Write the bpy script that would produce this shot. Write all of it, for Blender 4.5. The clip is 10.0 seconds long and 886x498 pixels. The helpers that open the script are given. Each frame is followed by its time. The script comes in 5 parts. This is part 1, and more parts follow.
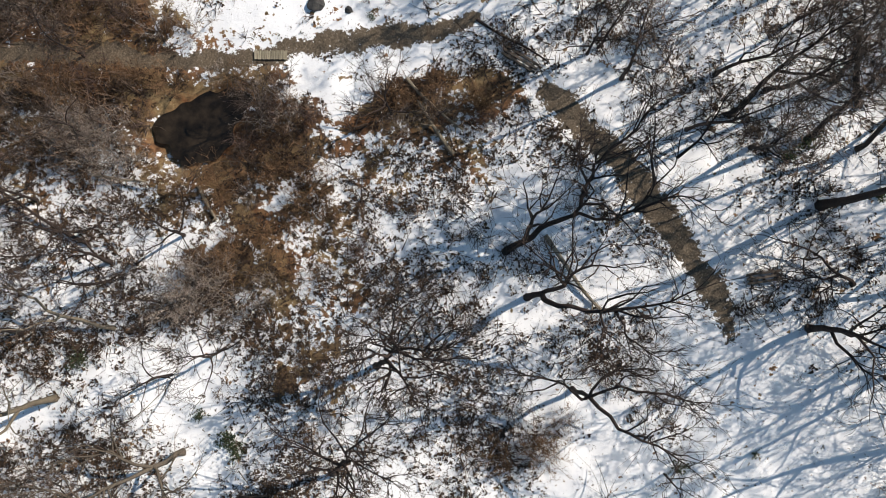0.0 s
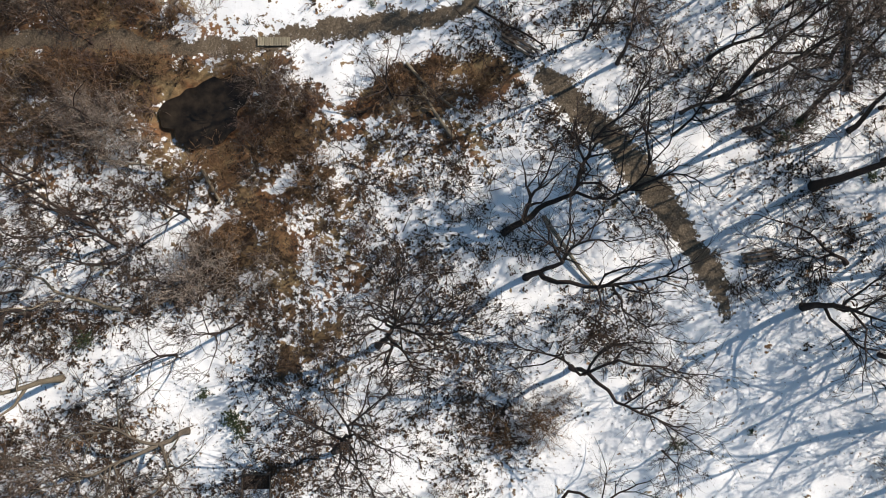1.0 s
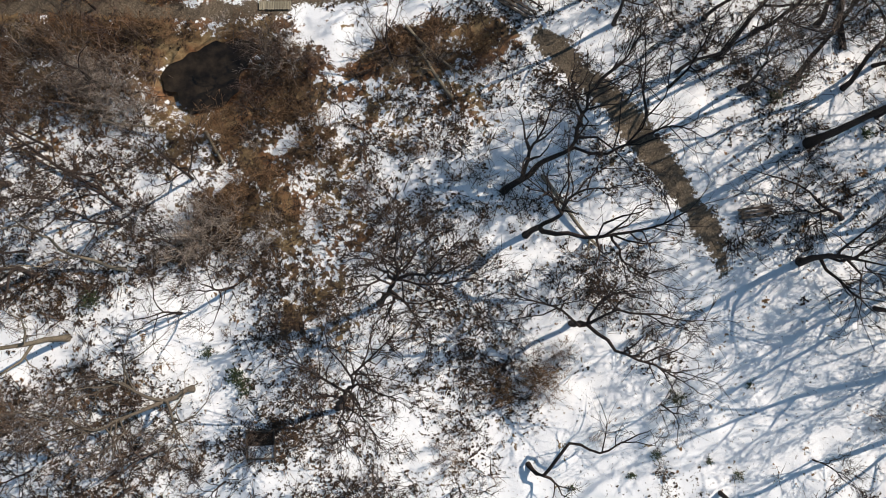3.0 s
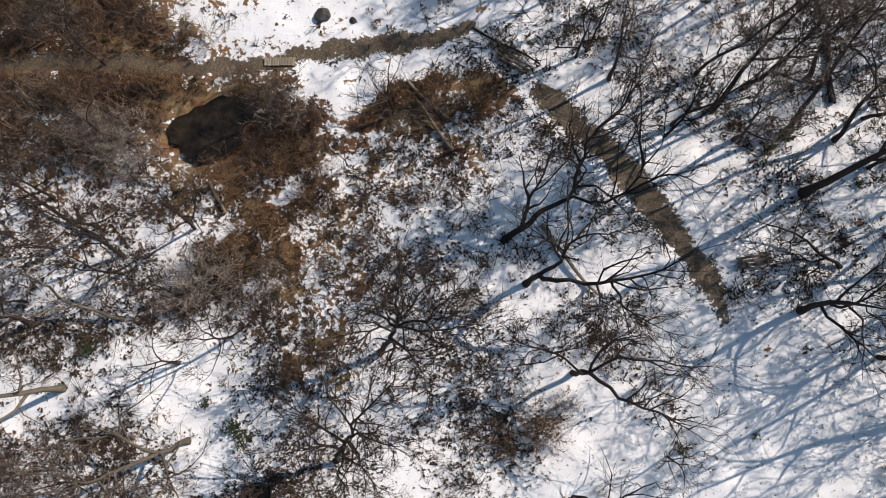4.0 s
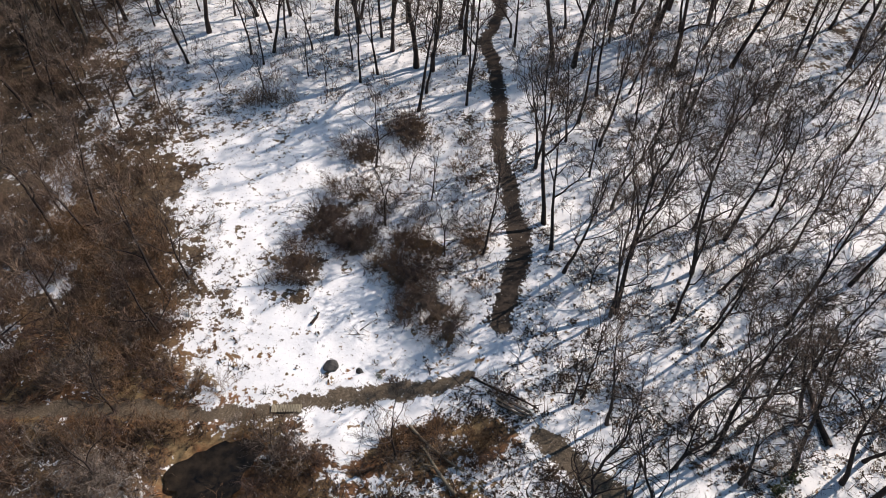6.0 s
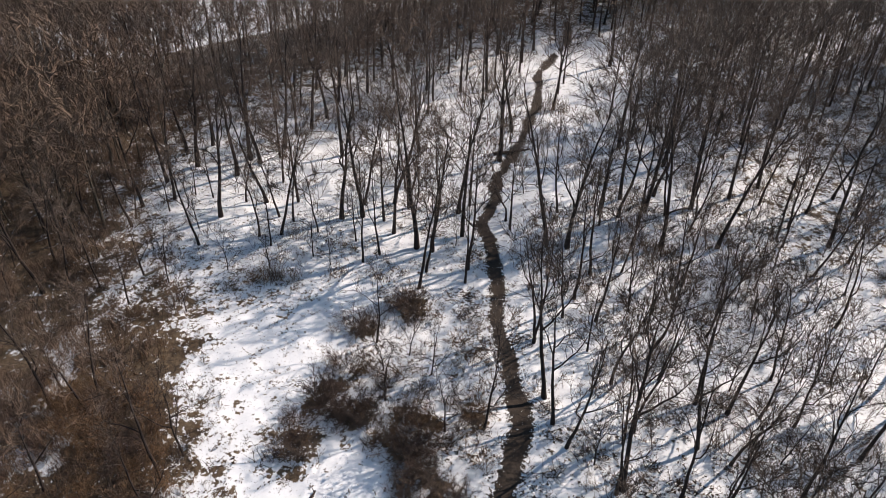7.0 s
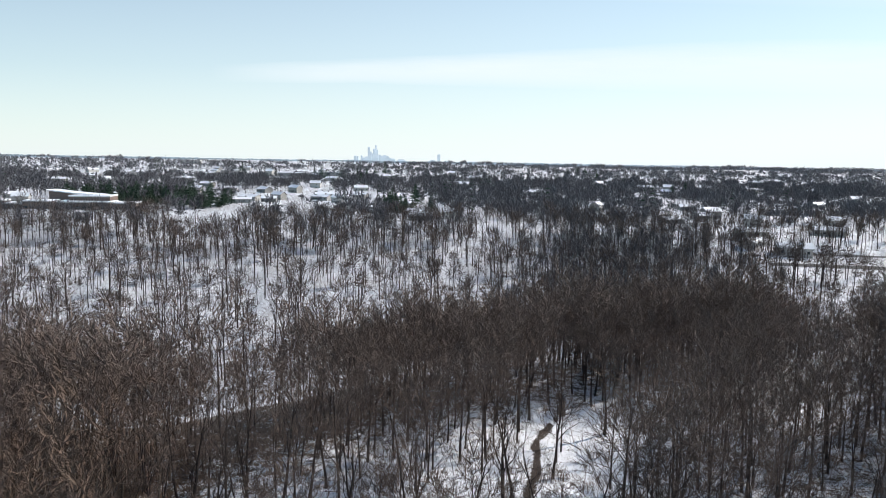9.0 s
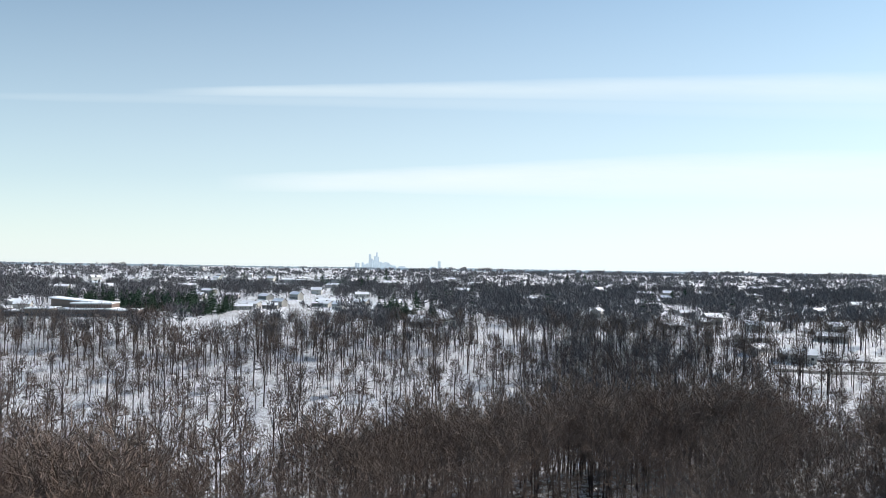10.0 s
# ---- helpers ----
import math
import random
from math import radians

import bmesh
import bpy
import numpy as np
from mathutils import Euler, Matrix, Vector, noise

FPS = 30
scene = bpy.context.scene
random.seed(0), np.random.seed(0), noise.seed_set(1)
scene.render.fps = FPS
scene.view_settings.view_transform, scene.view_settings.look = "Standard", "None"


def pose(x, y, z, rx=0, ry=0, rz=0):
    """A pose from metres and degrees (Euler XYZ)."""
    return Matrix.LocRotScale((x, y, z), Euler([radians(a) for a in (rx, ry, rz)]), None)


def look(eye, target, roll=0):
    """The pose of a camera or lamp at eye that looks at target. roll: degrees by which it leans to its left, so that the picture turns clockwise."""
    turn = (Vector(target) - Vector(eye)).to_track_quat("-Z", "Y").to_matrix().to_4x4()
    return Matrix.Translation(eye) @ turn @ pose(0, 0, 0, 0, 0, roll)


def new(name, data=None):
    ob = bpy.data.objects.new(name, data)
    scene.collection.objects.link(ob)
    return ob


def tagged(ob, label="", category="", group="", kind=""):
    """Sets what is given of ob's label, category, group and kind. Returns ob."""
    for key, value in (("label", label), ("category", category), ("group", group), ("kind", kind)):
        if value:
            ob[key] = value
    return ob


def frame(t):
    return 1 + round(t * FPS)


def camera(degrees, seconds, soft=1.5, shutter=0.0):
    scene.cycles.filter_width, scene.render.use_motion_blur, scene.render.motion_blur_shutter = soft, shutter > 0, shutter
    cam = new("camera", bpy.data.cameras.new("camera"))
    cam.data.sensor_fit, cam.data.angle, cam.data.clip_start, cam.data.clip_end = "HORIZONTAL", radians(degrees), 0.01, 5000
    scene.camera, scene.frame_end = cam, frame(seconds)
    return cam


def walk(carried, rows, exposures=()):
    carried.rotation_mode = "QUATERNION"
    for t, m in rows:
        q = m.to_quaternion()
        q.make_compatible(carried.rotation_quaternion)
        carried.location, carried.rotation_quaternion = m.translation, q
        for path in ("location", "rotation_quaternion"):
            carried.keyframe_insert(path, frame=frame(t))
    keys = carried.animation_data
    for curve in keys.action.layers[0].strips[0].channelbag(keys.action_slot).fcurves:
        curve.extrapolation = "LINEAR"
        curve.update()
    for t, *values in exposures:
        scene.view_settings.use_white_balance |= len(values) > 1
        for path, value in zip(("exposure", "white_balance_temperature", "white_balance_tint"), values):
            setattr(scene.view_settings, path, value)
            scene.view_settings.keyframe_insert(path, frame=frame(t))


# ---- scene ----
cam = camera(63.1, 10.0, soft=0.6)
PATH = [
    (0, (2.058, 7.946, 45.992), (2.081, 8.717, 26.007), 3.57),
    (0.5, (2.045, 7.002, 46.378), (2.071, 7.925, 26.399), 3.36),
    (1, (2.072, 6.04, 46.729), (2.1, 7.092, 26.757), 3.16),
    (1.5, (2.104, 5.123, 47.088), (2.133, 6.274, 27.122), 2.97),
    (2, (2.108, 4.32, 47.22), (2.136, 5.505, 27.255), 2.79),
    (2.5, (2.125, 3.639, 47.216), (2.151, 4.831, 27.251), 2.61),
    (2.7, (2.123, 3.381, 47.172), (2.149, 4.553, 27.207), 2.54),
    (3.6, (2.067, 2.284, 47.173), (2.09, 3.474, 27.209), 2.25),
    (3.8, (2.055, 2.04, 47.173), (2.092, 4.053, 27.275), 2.19),
    (4, (1.943, 1.824, 47.183), (1.997, 4.842, 27.412), 2.12),
    (4.5, (1.7, 0.976, 47.168), (1.792, 6.604, 27.976), 1.98),
    (5, (1.467, 0.0, 47.067), (1.588, 8.178, 28.815), 1.84),
    (5.5, (1.284, -0.899, 46.934), (1.424, 9.635, 29.934), 1.71),
    (7, (0.853, -3.171, 46.981), (0.997, 12.997, 35.208), 1.37),
    (7.5, (0.766, -3.917, 47.081), (0.896, 13.603, 37.436), 1.27),
    (8, (0.665, -4.661, 47.265), (0.775, 13.928, 39.887), 1.18),
    (8.5, (0.567, -5.563, 47.447), (0.654, 13.809, 42.475), 1.09),
    (9, (0.358, -6.501, 47.515), (0.417, 13.349, 45.072), 1.02),
    (9.5, (0.174, -7.394, 47.582), (0.204, 12.606, 47.657), 0.95),
    (9.6, (0.139, -7.567, 47.594), (0.163, 12.427, 48.083), 0.94),
    (10, (0.0, -8.262, 47.644), (0.0, 11.732, 48.139), 0.89),
]
walk(cam, [(t, look(eye, target, roll)) for t, eye, target, roll in PATH], [(0, 0.07, 7200, 13), (2.7, 0.04, 7200, 13), (3.8, -0.05, 7200, 16), (4.5, -0.09, 7200, 18), (5.2, -0.02, 7200, 18), (7.5, 0.05, 7200, 18), (8.5, 0.08, 6600, 15), (9.6, 0.10, 6480, 12)])

# ---- light ----
SUN_AZ, SUN_EL = radians(60), radians(37)
sun_way = Vector((math.sin(SUN_AZ) * math.cos(SUN_EL), math.cos(SUN_AZ) * math.cos(SUN_EL), math.sin(SUN_EL)))
world = bpy.data.worlds.new("sky")
scene.world = world
world.use_nodes = True
wn, wl = world.node_tree.nodes, world.node_tree.links
sky = wn.new("ShaderNodeTexSky")
sky.sky_type, sky.sun_disc = "NISHITA", False
sky.sun_elevation, sky.sun_rotation = SUN_EL, SUN_AZ
sky.altitude, sky.air_density, sky.dust_density, sky.ozone_density = 60, 1.0, 0.3, 1.5
tint = wn.new("ShaderNodeMix")
tint.data_type, tint.blend_type = "RGBA", "MULTIPLY"
tint.inputs["Factor"].default_value = 1.0
tint.inputs["B"].default_value = (0.84, 1.03, 1.0, 1)
wl.new(sky.outputs["Color"], tint.inputs["A"])
wl.new(tint.outputs["Result"], wn["Background"].inputs["Color"])
wn["Background"].inputs["Strength"].default_value = 0.12
sun = new("sun", bpy.data.lights.new("sun", "SUN"))
sun.data.energy, sun.data.angle, sun.data.color = 5.0, radians(0.5), (1.0, 0.95, 0.87)
sun.matrix_world = look((0, 0, 300), Vector((0, 0, 300)) - sun_way)


# ---- materials ----
def material(name, rough=0.9):
    m = bpy.data.materials.new(name)
    m.use_nodes = True
    n, l = m.node_tree.nodes, m.node_tree.links
    b = n["Principled BSDF"]
    b.inputs["Roughness"].default_value = rough
    b.inputs["Specular IOR Level"].default_value = 0.25
    return m, n, l, b


def noise_node(n, l, scale, detail=4.0, rough=0.6, vector=None):
    t = n.new("ShaderNodeTexNoise")
    t.inputs["Scale"].default_value, t.inputs["Detail"].default_value, t.inputs["Roughness"].default_value = scale, detail, rough
    if vector is None:
        vector = n.new("ShaderNodeTexCoord").outputs["Object"]
    l.new(vector, t.inputs["Vector"])
    return t.outputs["Fac"]


def ramp(n, l, fac, stops):
    r = n.new("ShaderNodeValToRGB")
    e = r.color_ramp.elements
    while len(e) < len(stops):
        e.new(0.5)
    for slot, (at, colour) in zip(e, stops):
        slot.position, slot.color = at, (*colour, 1)
    l.new(fac, r.inputs["Fac"])
    return r.outputs["Color"]


def calc(n, l, op, a, b=None, clamp=False):
    m = n.new("ShaderNodeMath")
    m.operation, m.use_clamp = op, clamp
    for slot, v in zip(m.inputs, (a, b)):
        if v is None:
            continue
        if isinstance(v, (int, float)):
            slot.default_value = v
        else:
            l.new(v, slot)
    return m.outputs[0]


def blend(n, l, fac, a, b):
    m = n.new("ShaderNodeMix")
    m.data_type = "RGBA"
    l.new(fac, m.inputs["Factor"])
    for slot, v in ((m.inputs["A"], a), (m.inputs["B"], b)):
        if isinstance(v, tuple):
            slot.default_value = (*v, 1)
        else:
            l.new(v, slot)
    return m.outputs["Result"]


def multiply(n, l, a, b):
    m = n.new("ShaderNodeMix")
    m.data_type, m.blend_type = "RGBA", "MULTIPLY"
    m.inputs["Factor"].default_value = 1.0
    l.new(a, m.inputs["A"])
    l.new(b, m.inputs["B"])
    return m.outputs["Result"]


def bump(n, l, b, height, strength=0.4, distance=0.05):
    u = n.new("ShaderNodeBump")
    u.inputs["Strength"].default_value, u.inputs["Distance"].default_value = strength, distance
    l.new(height, u.inputs["Height"])
    l.new(u.outputs["Normal"], b.inputs["Normal"])


def grained(name, low, high, scale, rough=0.9, coarse=0.6, bump_by=0.3, vary=0.25):
    """A matt surface with fine grain, broad stains and a slight difference from piece to piece."""
    m, n, l, b = material(name, rough)
    fine = noise_node(n, l, scale, 5)
    broad = noise_node(n, l, coarse, 3)
    mixed = calc(n, l, "ADD", calc(n, l, "MULTIPLY", fine, 0.6), calc(n, l, "MULTIPLY", broad, 0.4))
    colour = ramp(n, l, mixed, [(0.3, low), (0.7, high)])
    info = n.new("ShaderNodeObjectInfo")
    hsv = n.new("ShaderNodeHueSaturation")
    l.new(calc(n, l, "ADD", calc(n, l, "MULTIPLY", info.outputs["Random"], vary * 2), 1 - vary), hsv.inputs["Value"])
    l.new(colour, hsv.inputs["Color"])
    l.new(hsv.outputs["Color"], b.inputs["Base Color"])
    bump(n, l, b, fine, bump_by, 0.02)
    return m


BARK = grained("bark_dark", (0.017, 0.012, 0.011), (0.062, 0.045, 0.040), 14, 0.95)
BARK_PALE = grained("bark_pale", (0.105, 0.087, 0.064), (0.255, 0.215, 0.165), 9, 0.9)
BARK_GREY = grained("bark_grey_brown", (0.055, 0.045, 0.036), (0.165, 0.138, 0.110), 10, 0.95)
TWIG = grained("twig_grey_brown", (0.096, 0.068, 0.054), (0.196, 0.146, 0.118), 6, 0.9, 0.15)
TWIG_DARK = grained("twig_dark", (0.027, 0.019, 0.015), (0.068, 0.048, 0.038), 6, 0.9, 0.15)
TWIG_HILL = grained("twig_grey", (0.088, 0.066, 0.056), (0.176, 0.137, 0.117), 6, 0.9, 0.15)
SHRUB = grained("shrub_stem", (0.100, 0.054, 0.029), (0.225, 0.136, 0.076), 5, 0.9, 0.2)
SHRUB_PALE = grained("shrub_stem_pale", (0.160, 0.130, 0.112), (0.320, 0.268, 0.232), 5, 0.9, 0.2)
LEAF = grained("dead_leaf", (0.024, 0.015, 0.011), (0.088, 0.054, 0.035), 20, 0.85, 0.3)
BRUSH = grained("brush_stem", (0.125, 0.080, 0.058), (0.255, 0.178, 0.132), 5, 0.9, 0.2)
BUSH_DARK = grained("dark_bush_stem", (0.048, 0.031, 0.027), (0.125, 0.085, 0.073), 5, 0.9, 0.2)
# bark grey shifted towards blue: some distance haze is put into the colour
TWIG_HAZED = grained("twig_far_hazed", (0.092, 0.090, 0.096), (0.165, 0.160, 0.168), 0.5, 0.9, 0.02)
IVY = grained("evergreen_leaf", (0.022, 0.034, 0.014), (0.060, 0.080, 0.036), 16, 0.6)
NEEDLE = grained("pine_needle", (0.016, 0.034, 0.020), (0.046, 0.080, 0.046), 3, 0.8)
WOOD_DARK = grained("dark_wood", (0.05, 0.042, 0.036), (0.12, 0.10, 0.085), 12, 0.85)
PLANK_PALE = grained("pale_plank", (0.20, 0.175, 0.125), (0.36, 0.32, 0.24), 10, 0.85)
ROCK = grained("dark_rock", (0.030, 0.030, 0.032), (0.085, 0.083, 0.080), 7, 0.8, 1.5, 0.7)
BRICK = grained("brown_brick", (0.150, 0.108, 0.088), (0.235, 0.175, 0.145), 1.5, 0.9, 0.1)
SIDING = grained("house_siding", (0.36, 0.34, 0.31), (0.58, 0.55, 0.50), 1.0, 0.8, 0.1, 0.1, 0.45)
ROOF_EDGE = grained("roof_edge", (0.07, 0.065, 0.062), (0.16, 0.15, 0.14), 2.0)
ASPHALT = grained("wet_asphalt", (0.030, 0.030, 0.032), (0.075, 0.073, 0.072), 3.0, 0.7)
CONCRETE = grained("pale_concrete", (0.35, 0.34, 0.32), (0.52, 0.50, 0.47), 2.0)


def snow_material(name, speck):
    m, n, l, b = material(name, 0.55)
    fine = noise_node(n, l, 2.2, 6, 0.65)
    colour = ramp(n, l, noise_node(n, l, 0.35, 5), [(0.3, (0.74, 0.76, 0.80)), (0.65, (0.88, 0.89, 0.91))])
    if speck:
        spots = ramp(n, l, noise_node(n, l, speck, 3), [(0.66, (0, 0, 0)), (0.72, (1, 1, 1))])
        colour = blend(n, l, spots, colour, (0.13, 0.10, 0.08))
    l.new(colour, b.inputs["Base Color"])
    bump(n, l, b, fine, 0.5, 0.08)
    return m


SNOW = snow_material("snow", 0)
ROOF_SNOW = snow_material("roof_snow", 0)


def glass_material():
    m, n, l, b = material("window_glass", 0.08)
    l.new(ramp(n, l, noise_node(n, l, 0.4, 2), [(0.3, (0.02, 0.025, 0.03)), (0.7, (0.06, 0.07, 0.08))]), b.inputs["Base Color"])
    return m


GLASS = glass_material()


def ground_material():
    """Snow that lies broken over leaf litter and dry grass. cover: red bare ground, green litter showing through, blue
    trodden trail, alpha paler trail mud and more russet soil.
    """
    m, n, l, b = material("snow_over_leaf_litter", 0.7)
    place = n.new("ShaderNodeTexCoord").outputs["Object"]
    attr = n.new("ShaderNodeAttribute")
    attr.attribute_name = "cover"
    part_of = n.new("ShaderNodeSeparateColor")
    l.new(attr.outputs["Color"], part_of.inputs["Color"])
    bare, litter, trail = part_of.outputs["Red"], part_of.outputs["Green"], part_of.outputs["Blue"]
    mid = noise_node(n, l, 0.55, 6, 0.62, place)
    fine = noise_node(n, l, 2.6, 5, 0.7, place)
    grit = noise_node(n, l, 9.0, 4, 0.7, place)
    speck = noise_node(n, l, 3.6, 6, 0.75, place)
    broad = noise_node(n, l, 0.26, 5, 0.65, place)
    snow = ramp(n, l, mid, [(0.3, (0.76, 0.78, 0.82)), (0.7, (0.89, 0.90, 0.92))])
    soil = ramp(n, l, fine, [(0.30, (0.036, 0.018, 0.009)), (0.50, (0.160, 0.074, 0.033)), (0.72, (0.310, 0.165, 0.084))])
    grass = ramp(n, l, grit, [(0.3, (0.145, 0.097, 0.046)), (0.7, (0.340, 0.245, 0.130))])
    brown = blend(n, l, ramp(n, l, broad, [(0.44, (0, 0, 0)), (0.56, (1, 1, 1))]), soil, grass)
    # wet, blackened leaves lie in broad drifts between the russet and the straw
    drift = ramp(n, l, noise_node(n, l, 0.19, 4, 0.6, place), [(0.43, (0, 0, 0)), (0.58, (0.6, 0.6, 0.6))])
    brown = blend(n, l, drift, brown, ramp(n, l, fine, [(0.35, (0.036, 0.022, 0.013)), (0.65, (0.135, 0.080, 0.044))]))
    # darker, less russet brown where alpha is low
    north_soil = ramp(n, l, fine, [(0.30, (0.030, 0.021, 0.014)), (0.50, (0.092, 0.064, 0.041)), (0.72, (0.195, 0.142, 0.092))])
    brown = blend(n, l, attr.outputs["Alpha"], north_soil, brown)
    dim = ramp(n, l, noise_node(n, l, 0.75, 4, 0.6, place), [(0.34, (0.42, 0.39, 0.37)), (0.48, (1, 1, 1))])
    brown = multiply(n, l, brown, dim)
    leaf = ramp(n, l, grit, [(0.3, (0.030, 0.022, 0.017)), (0.7, (0.120, 0.085, 0.060))])
    mud = blend(n, l, attr.outputs["Alpha"], ramp(n, l, speck, [(0.3, (0.017, 0.012, 0.009)), (0.7, (0.062, 0.044, 0.033))]), ramp(n, l, grit, [(0.3, (0.040, 0.030, 0.021)), (0.5, (0.105, 0.080, 0.056)), (0.7, (0.215, 0.172, 0.125))]))
    # the edge of the bare ground breaks up along the noise
    edge = calc(n, l, "ADD", bare, calc(n, l, "ADD", calc(n, l, "MULTIPLY", calc(n, l, "SUBTRACT", mid, 0.5), 2.4), calc(n, l, "MULTIPLY", calc(n, l, "SUBTRACT", fine, 0.5), 2.6)))
    is_bare = ramp(n, l, edge, [(0.47, (0, 0, 0)), (0.53, (1, 1, 1))])
    dots = calc(n, l, "ADD", calc(n, l, "MULTIPLY", speck, 0.75), calc(n, l, "MULTIPLY", fine, 0.25))
    spot = calc(n, l, "SUBTRACT", calc(n, l, "ADD", dots, calc(n, l, "MULTIPLY", litter, 0.17)), calc(n, l, "MULTIPLY", calc(n, l, "SUBTRACT", mid, 0.5), 0.25))
    is_spot = ramp(n, l, spot, [(0.605, (0, 0, 0)), (0.622, (1, 1, 1))])
    worn = calc(n, l, "ADD", calc(n, l, "MINIMUM", trail, 1.0), calc(n, l, "ADD", calc(n, l, "MULTIPLY", calc(n, l, "SUBTRACT", speck, 0.5), 2.7), calc(n, l, "MULTIPLY", calc(n, l, "SUBTRACT", fine, 0.5), 1.2)))
    is_trail = ramp(n, l, worn, [(0.48, (0, 0, 0)), (0.54, (1, 1, 1))])
    colour = blend(n, l, is_spot, snow, leaf)
    colour = blend(n, l, is_bare, colour, brown)
    colour = blend(n, l, is_trail, colour, mud)
    l.new(colour, b.inputs["Base Color"])
    height = calc(n, l, "SUBTRACT", calc(n, l, "ADD", mid, calc(n, l, "MULTIPLY", fine, 0.4)), calc(n, l, "MULTIPLY", is_spot, 0.15))
    bump(n, l, b, height, 0.6, 0.12)
    return m


GROUND = ground_material()


# ---- mesh tools ----
class Buf:
    """Vertices and faces of one mesh to be."""

    def __init__(self):
        self.v, self.f, self.n = [], [], 0

    def add(self, verts, faces):
        self.v.append(np.asarray(verts, float))
        self.f.extend([tuple(i + self.n for i in f) for f in faces])
        self.n += len(verts)

    def tube(self, pts, radii, sides):
        pts = np.asarray(pts, float)
        k = len(pts)
        way = np.gradient(pts, axis=0)
        way /= np.linalg.norm(way, axis=1)[:, None] + 1e-9
        side = np.cross(way, (0.31, 0.17, 0.93) if abs(way[0, 2]) < 0.8 else (0.9, 0.4, 0.1))
        side /= np.linalg.norm(side, axis=1)[:, None] + 1e-9
        up = np.cross(way, side)
        a = np.arange(sides) * 2 * math.pi / sides
        ring = pts[:, None] + np.asarray(radii)[:, None, None] * (np.cos(a)[None, :, None] * side[:, None] + np.sin(a)[None, :, None] * up[:, None])
        faces = []
        for i in range(k - 1):
            for j in range(sides):
                q = (j + 1) % sides
                faces.append((i * sides + j, i * sides + q, (i + 1) * sides + q, (i + 1) * sides + j))
        faces.append(tuple(range((k - 1) * sides, k * sides)))
        self.add(ring.reshape(-1, 3), faces)

    def spikes(self, a, b, r):
        """Tapered twigs from each a to each b."""
        a, b = np.asarray(a, float), np.asarray(b, float)
        if not len(a):
            return
        way = b - a
        way /= np.linalg.norm(way, axis=1)[:, None] + 1e-9
        side = np.cross(way, (0.3, 0.5, 0.81))
        side /= np.linalg.norm(side, axis=1)[:, None] + 1e-9
        up = np.cross(way, side)
        r = np.broadcast_to(np.asarray(r, float), (len(a),))[:, None]
        v = np.stack([a + side * r, a - 0.5 * side * r + 0.87 * up * r, a - 0.5 * side * r - 0.87 * up * r, b], 1)
        self.v.append(v.reshape(-1, 3))
        for i in range(len(a)):
            o = self.n + 4 * i
            self.f += [(o, o + 1, o + 3), (o + 1, o + 2, o + 3), (o + 2, o, o + 3)]
        self.n += 4 * len(a)

    def blades(self, a, b, r):
        """The finest twigs: one narrow face each."""
        a, b = np.asarray(a, float), np.asarray(b, float)
        if not len(a):
            return
        way = b - a
        side = np.cross(way, np.random.default_rng(len(a)).normal(0, 1, (len(a), 3)))
        side /= np.linalg.norm(side, axis=1)[:, None] + 1e-9
        r = np.broadcast_to(np.asarray(r, float), (len(a),))[:, None]
        self.v.append(np.stack([a + side * r, a - side * r, b], 1).reshape(-1, 3))
        self.f += [(self.n + 3 * i, self.n + 3 * i + 1, self.n + 3 * i + 2) for i in range(len(a))]
        self.n += 3 * len(a)

    def box(self, x0, y0, z0, x1, y1, z1, bevel=0.0):
        v = [(x0, y0, z0), (x1, y0, z0), (x1, y1, z0), (x0, y1, z0), (x0, y0, z1), (x1, y0, z1), (x1, y1, z1), (x0, y1, z1)]
        f = [(0, 3, 2, 1), (4, 5, 6, 7), (0, 1, 5, 4), (1, 2, 6, 5), (2, 3, 7, 6), (3, 0, 4, 7)]
        if bevel:
            v = v[:4] + [(x0, y0, z1 - bevel), (x1, y0, z1 - bevel), (x1, y1, z1 - bevel), (x0, y1, z1 - bevel)]
            v += [(x0 + bevel, y0 + bevel, z1), (x1 - bevel, y0 + bevel, z1), (x1 - bevel, y1 - bevel, z1), (x0 + bevel, y1 - bevel, z1)]
            f = [f[0], *f[2:], (8, 9, 10, 11), (4, 5, 9, 8), (5, 6, 10, 9), (6, 7, 11, 10), (7, 4, 8, 11)]
        self.add(v, f)

    def arrays(self):
        return np.concatenate(self.v) if self.v else np.zeros((0, 3)), self.f

    def mesh(self, name, mat, smooth=False):
        me = bpy.data.meshes.new(name)
        v, f = self.arrays()
        me.from_pydata(v.tolist(), [], f)
        me.materials.append(mat)
        if smooth:
            me.polygons.foreach_set("use_smooth", [True] * len(me.polygons))
        return me


def part(name, shape, mat, parent, label="", m=None, smooth=False):
    """One mesh under a thing or part. shape: a Buf, or a mesh to share."""
    me = shape if isinstance(shape, bpy.types.Mesh) else shape.mesh(name, mat, smooth)
    ob = new(name, me)
    ob.parent = parent
    if m is not None:
        ob.matrix_basis = m
    return tagged(ob, label)


def thing(name, label, category, m, group="", kind=""):
    ob = tagged(new(name), label, category, group, kind)
    ob.matrix_basis = m
    return ob


